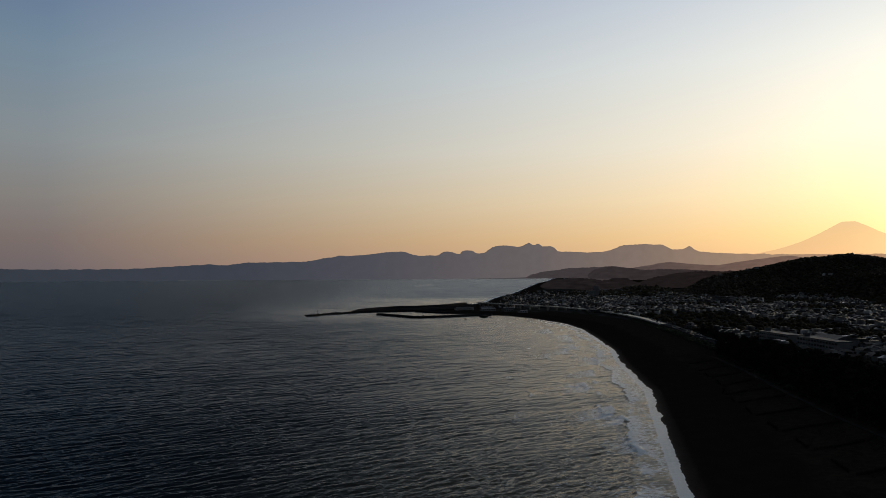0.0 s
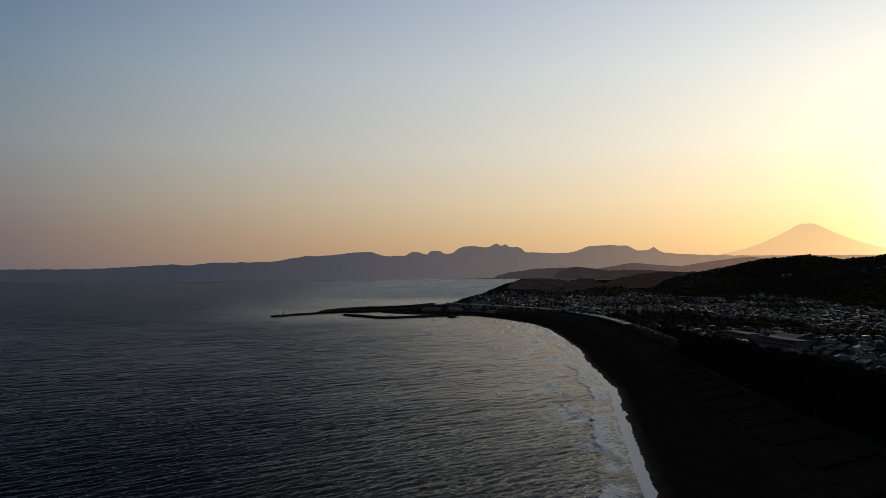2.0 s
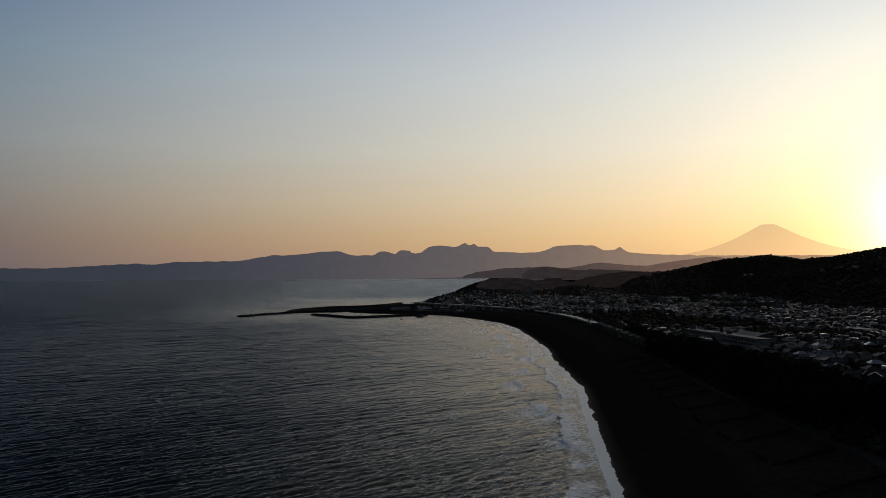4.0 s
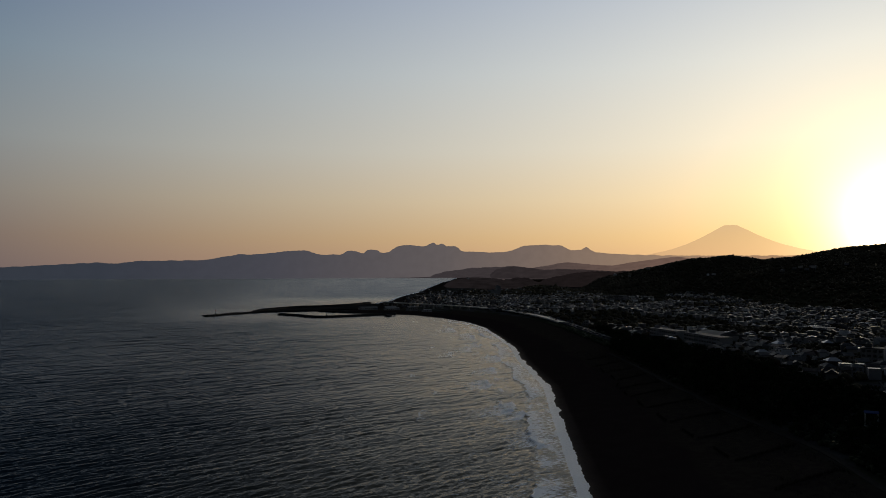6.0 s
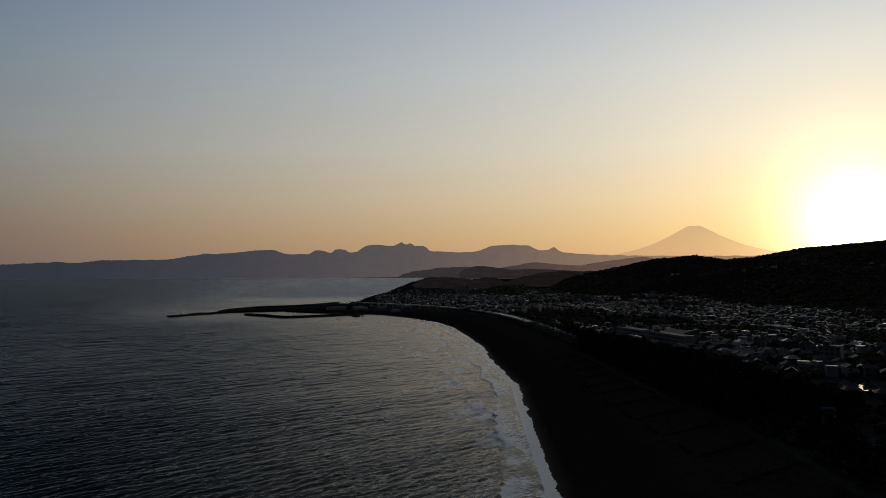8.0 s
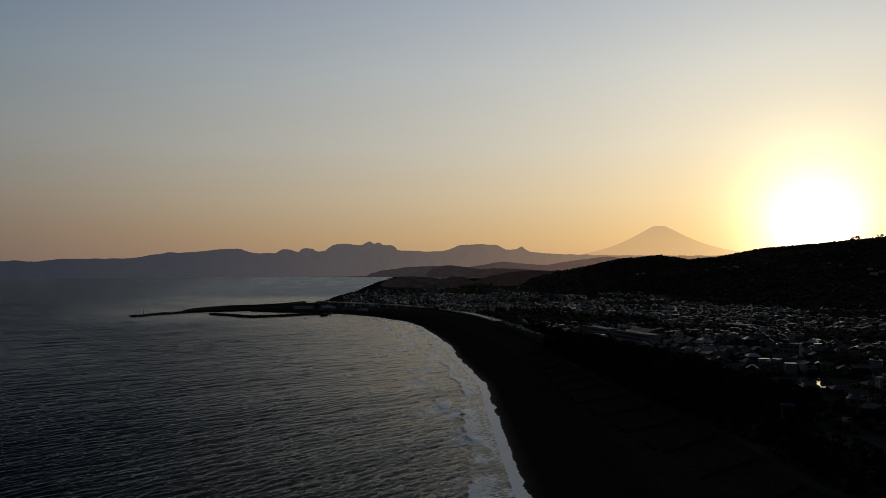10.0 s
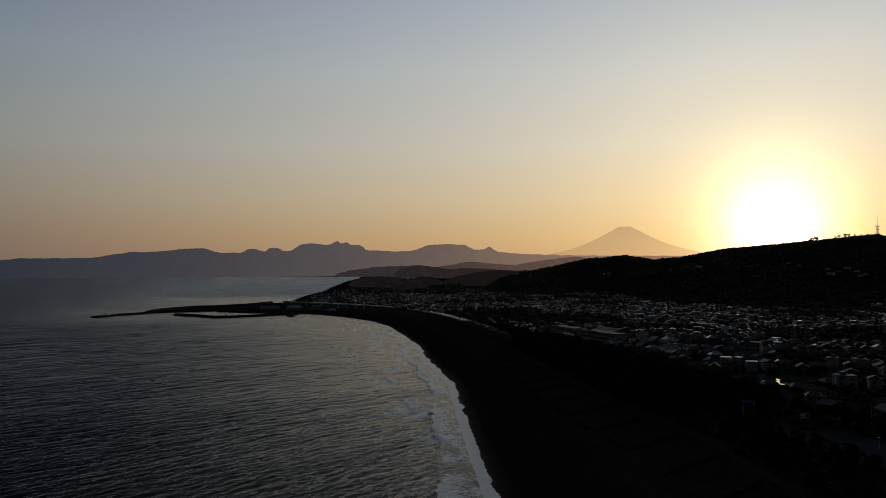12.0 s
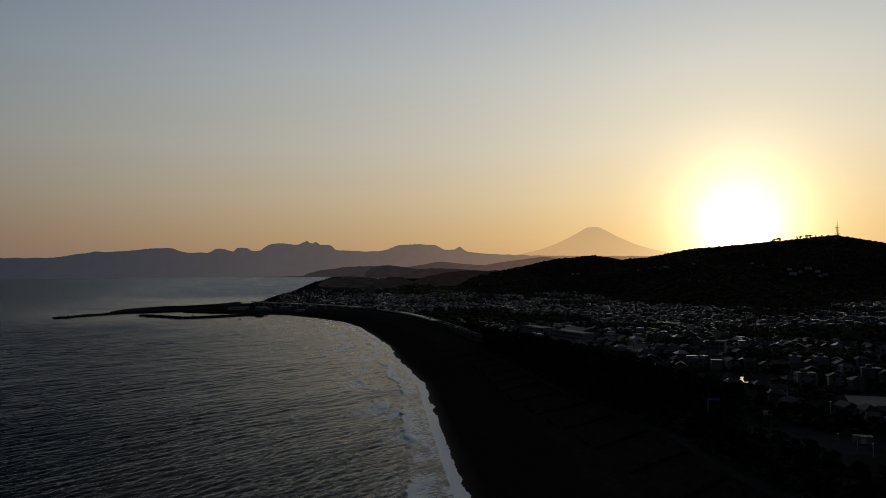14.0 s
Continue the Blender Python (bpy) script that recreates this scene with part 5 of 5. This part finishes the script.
mole("breakwater", "dark outer breakwater of the harbour with armour blocks", [(-241, 1263, -0.3), (-221, 1302, -1.0), (-205, 1327, 0.1), (-189, 1351, -0.8), (-171, 1375, 0)], 3.8, 3.6, M_DARK_CONCRETE, 51)
mole("breakwater", "high dark sea wall of the harbour with armour blocks", [(-172, 1382, -2.4), (-160, 1420, -0.4), (-124, 1496, -0.2), (-92, 1528, 0.3), (-60, 1551, -0.3), (1, 1599, 0.3), (32, 1668, 0), (52, 1724, 0)], 4.5, 6.6, M_DARK_CONCRETE, 52)
mole("breakwater", "dark inner breakwater enclosing the harbour basin", [(-118, 1296, 0), (-84, 1252, 0), (-48, 1201, 0), (-4, 1212, 0), (36, 1240, 0), (84, 1271, 0)], 3.8, 3.4, M_DARK_CONCRETE, 53)
quay = tagged(empty("quay", Matrix()), "dark concrete quay jutting into the harbour basin", "quay")
part("deck", sweep(bmesh.new(), spline([(-48, 1406, 0), (-14, 1372, 0), (17, 1341, 0)], 6), [(-12, -4), (12, -4), (12, 2.6), (-12, 2.6)]), M_DARK_CONCRETE, quay)

apron = tagged(empty("quay", Matrix()), "wide dark concrete apron behind the sea wall", "quay")
bm = bmesh.new()
ring = [(-170, 1380), (-122, 1399), (-34, 1436), (48, 1475), (78, 1560), (92, 1720), (50, 1722), (1, 1596), (-60, 1548), (-122, 1496), (-158, 1420)]
low, top = [bm.verts.new((x, y, -4)) for x, y in ring], [bm.verts.new((x, y, 2.7)) for x, y in ring]
bm.faces.new(top), bm.faces.new(low[::-1])
for i in range(len(ring)):
    bm.faces.new((low[i], low[(i + 1) % len(ring)], top[(i + 1) % len(ring)], top[i]))
bmesh.ops.recalc_face_normals(bm, faces=bm.faces)
part("deck", bm, M_DARK_CONCRETE, apron)
beacon = tagged(empty("harbour_beacon", Matrix.Translation((-229, 1284, 3.6))), "small white beacon at the breakwater tip", "beacon")
part("base", rod(bmesh.new(), (0, 0, -0.4), (0, 0, 1.0), 1.2, 1.0, 12), M_CONCRETE, beacon)
part("column", rod(bmesh.new(), (0, 0, 1.0), (0, 0, 5.6), 0.6, 0.42, 12), M_WHITE_METAL, beacon)
part("lantern", rod(bmesh.new(), (0, 0, 5.6), (0, 0, 6.8), 0.55, 0.3, 10), M_RED_METAL, beacon)
beacon2 = tagged(empty("harbour_beacon", Matrix.Translation((-34, 1203, 3.4))), "stubby dark light box on the inner breakwater", "beacon")
part("base", box(bmesh.new(), -1.4, 1.4, -1.4, 1.4, -0.3, 1.6, 0.1), M_CONCRETE, beacon2)
part("column", rod(bmesh.new(), (0, 0, 1.6), (0, 0, 3.6), 0.4, 0.3, 10), M_WHITE_METAL, beacon2)

for x, y, turn, w, d, st, lab in [(42, 1414, 15, 36, 15, 1, "long low harbour warehouse with pale metal roof"), (87, 1379, 20, 28, 14, 1, "fish market hall with pale metal roof"),
                                  (123, 1344, 25, 20, 11, 2, "two-storey harbour office with pale walls"), (146, 1295, 35, 17, 9, 1, "pale shed beside the beach end"), (87, 1442, 10, 22, 12, 1, "grey harbour store by the sea wall")]:
    block("harbour_building", lab, x, y, turn, w, d, st, M_PLASTER, M_FLAT_ROOF, max(2, int(w / 4)), True)


def rock(label, x, y, size, seed):
    bm = bmesh.new()
    bmesh.ops.create_icosphere(bm, subdivisions=3, radius=1)
    for v in bm.verts:
        k = 1 + 0.45 * noise.noise(v.co * 1.6 + Vector((seed, 0, 0))) + 0.2 * noise.noise(v.co * 4 + Vector((0, seed, 0)))
        v.co = Vector((v.co.x * size[0], v.co.y * size[1], v.co.z * size[2])) * k
    ob = part("sea_rock", bm, M_ROCK)
    ob.location = (x, y, -0.3)
    return tagged(ob, label, "rock")


rock("dark wet rock standing in shallow water", 70, 1212, (8.0, 6.5, 4.2), 3)
rock("low wet rock beside the larger one", 80, 1207, (2.4, 2.2, 1.3), 5)
rock("small dark rock awash off the harbour", 36, 1137, (3.0, 2.6, 1.4), 8)

# ---- beach: brush fences, path ----
path_line = spline([(BELT_BEACH[i] - 4.0, BELT_Y[i], 0) for i in range(7)], 4)
path_line[:, 2] = height(path_line[:, 0], path_line[:, 1])[0] + 0.12
promenade = part("path", sweep(bmesh.new(), path_line, [(-1.3, -0.5), (1.3, -0.5), (1.3, 0.0), (-1.3, 0.0)]), material("path_paving", (0.019, 0.017, 0.016), 0.9, vary=0.3, scale=0.5))
tagged(promenade, "narrow paved path between dunes and pine wood", "path", kind="structure")


def brush_fence(label, a, b, seed):
    """A low fence of brushwood between posts, holding the blown sand."""
    t = tagged(empty("brush_fence", Matrix()), label, "fence", "sand fences on the beach")
    rng = random.Random(seed)
    length = math.hypot(b[0] - a[0], b[1] - a[1])
    k = max(2, int(length / 3))
    pts = []
    for i in range(k + 1):
        x, y = a[0] + (b[0] - a[0]) * i / k, a[1] + (b[1] - a[1]) * i / k
        pts.append((x + rng.uniform(-0.2, 0.2), y + rng.uniform(-0.2, 0.2), ground_z(x, y)))
        part("post", rod(bmesh.new(), (x, y, pts[-1][2] - 0.4), (x, y, pts[-1][2] + 1.35), 0.07, 0.06, 6), M_BAMBOO, t)
    bm = bmesh.new()
    for p, q in zip(pts, pts[1:]):
        for i in range(16):
            f = (i + rng.random()) / 16
            c = Vector(p).lerp(Vector(q), f)
            rod(bm, c + Vector((rng.uniform(-0.5, 0.5), rng.uniform(-0.5, 0.5), -0.2)), c + Vector((rng.uniform(-0.6, 0.6), rng.uniform(-0.6, 0.6), rng.uniform(0.7, 1.3))), 0.16, 0.05, 3)
    part("brushwood", bm, M_BAMBOO, t)
    return t


ys = [137, 168, 199, 232, 265, 298, 333, 367, 393, 424, 456, 490, 526]
ends = []
for i, fy in enumerate(ys):
    xe = float(np.interp(fy + 11, BELT_Y, BELT_BEACH))
    lo = (xe - 8 - (30 if fy < 406 else 24), fy)
    ends.append(lo)
    brush_fence("low brushwood sand fence running up the dark beach", lo, (xe - 8, fy + 11), 200 + i)
for i in range(3, 11):
    a, b = ends[i], ends[i + 1]
    brush_fence("broken brushwood fence along the upper beach", (a[0], a[1] + 4), (a[0] + (b[0] - a[0]) * 0.55, a[1] + (b[1] - a[1]) * 0.55), 300 + i)

rng = np.random.default_rng(14)
gy = rng.uniform(126, 590, 12000)
gx = np.interp(gy, BELT_Y, BELT_BEACH) - 6 - 28 * rng.uniform(0, 1, 12000) ** 1.4
keep = waves2(gx / 6, gy / 6, 17) > -0.1
gx, gy = gx[keep], gy[keep]
gz = height(gx, gy)[0]
a, l = rng.uniform(0, 6.28, len(gx)), rng.uniform(0.25, 0.6, len(gx))
ux, uy = np.cos(a) * 0.22, np.sin(a) * 0.22
v = np.stack([np.stack([gx - ux, gy - uy, gz - 0.05], -1), np.stack([gx + ux, gy + uy, gz - 0.05], -1), np.stack([gx + uy * 1.5, gy - ux * 1.5, gz + l], -1)], 1)
grass = raw("dune_grass", v.reshape(-1, 3), np.arange(len(gx) * 3).reshape(-1, 3), M_GRASS)
tagged(grass, "sparse dry grass between the sand fences", "grass", kind="stuff")


# ---- clearing in the wood: poles, board, sheds; pool and yard behind ----
def stand(name, x, y, turn=0.0, dz=0.0):
    return empty(name, Matrix.Translation((x, y, ground_z(x, y) + dz)) @ Matrix.Rotation(radians(turn), 4, "Z"))


def lamp_post(label, x, y, h):
    t = tagged(stand("lamp_post", x, y), label, "lamp post", "posts round the clearing")
    part("pole", rod(bmesh.new(), (0, 0, -0.5), (0, 0, h), 0.13, 0.08, 8), M_WHITE_METAL, t)
    part("lamp_head", box(bmesh.new(), -0.5, 0.5, -0.18, 0.18, h - 0.05, h + 0.15, 0.04), M_GREY_METAL, t)


lamp_post("tall pale steel lamp post in the clearing", 231, 217, 11.0)
for x, y in ((213, 197), (213, 189), (211, 181)):
    lamp_post("short pale steel post at the clearing's edge", x, y, 4.2)
board = tagged(stand("notice_board", 217.6, 236, -42), "white notice board on two posts in the clearing", "sign")
for sx in (-1.3, 1.3):
    part("post", rod(bmesh.new(), (sx, 0, -0.5), (sx, 0, 5.4), 0.08, 0.08, 8), M_GREY_METAL, board)
part("panel", box(bmesh.new(), -1.7, 1.7, -0.09, -0.01, 3.3, 5.2, 0.03), M_WHITE_METAL, board)
part("map_field", box(bmesh.new(), 0.15, 1.5, -0.11, -0.085, 3.5, 5.0), M_TILE, board, "dark printed field")
part("text_field", box(bmesh.new(), -1.4, -0.2, -0.11, -0.085, 3.8, 3.98), M_TILE, board, "dark bar of writing")
shed = tagged(stand("tool_shed", 224, 196.5, -40), "grey metal shed in the clearing", "shed")
part("wall", box(bmesh.new(), -3, 3, -1.5, 1.5, -0.4, 2.5, 0.03), M_GREY_METAL, shed)
part("roof", box(bmesh.new(), -3.3, 3.3, -1.8, 1.8, 2.5, 2.68, 0.04), M_FLAT_ROOF, shed)
part("door", box(bmesh.new(), -0.9, 0.9, -1.55, -1.48, 0.0, 2.1, 0.02), M_WHITE_METAL, shed)
tent = tagged(stand("tarpaulin_shelter", 205, 254, -30), "blue tarpaulin shelter on poles in the wood", "shelter")
for sx in (-2.2, 2.2):
    for sy in (-1.2, 1.2):
        part("pole", rod(bmesh.new(), (sx, sy, -0.4), (sx, sy, 7.4), 0.06, 0.06, 6), M_WHITE_METAL, tent)
part("sheet", prism_roof(bmesh.new(), 4.6, 2.6, 7.3, 0.9, 0.2, 0.01), M_BLUE, tent)

pool = tagged(stand("swimming_pool", 294, 341, -34, 0.1), "still outdoor pool mirroring the evening sky", "pool")
bm = bmesh.new()
for x0, x1, y0, y1 in ((-9, -8, -23, 23), (8, 9, -23, 23), (-8, 8, -23, -22), (-8, 8, 22, 23)):
    box(bm, x0, x1, y0, y1, -1, 0.45, 0.03)
part("rim", bm, M_ASPHALT, pool)
M_POOL = material("still_water", (0.012, 0.02, 0.022), 0.03, vary=0.1, spec=0.9)
part("water", box(bmesh.new(), -8, 8, -22, 22, -0.8, 0.25), M_POOL, pool)
yard = part("yard", box(bmesh.new(), -18, 18, -20, 20, -1.0, 0.12, 0.02), material("pale_gravel", (0.26, 0.24, 0.21), 0.9, vary=0.25, scale=0.6))
yard.matrix_world = Matrix.Translation((301, 248, ground_z(301, 248))) @ Matrix.Rotation(radians(-42), 4, "Z")
tagged(yard, "pale gravel yard at the town's edge", "yard", kind="structure")
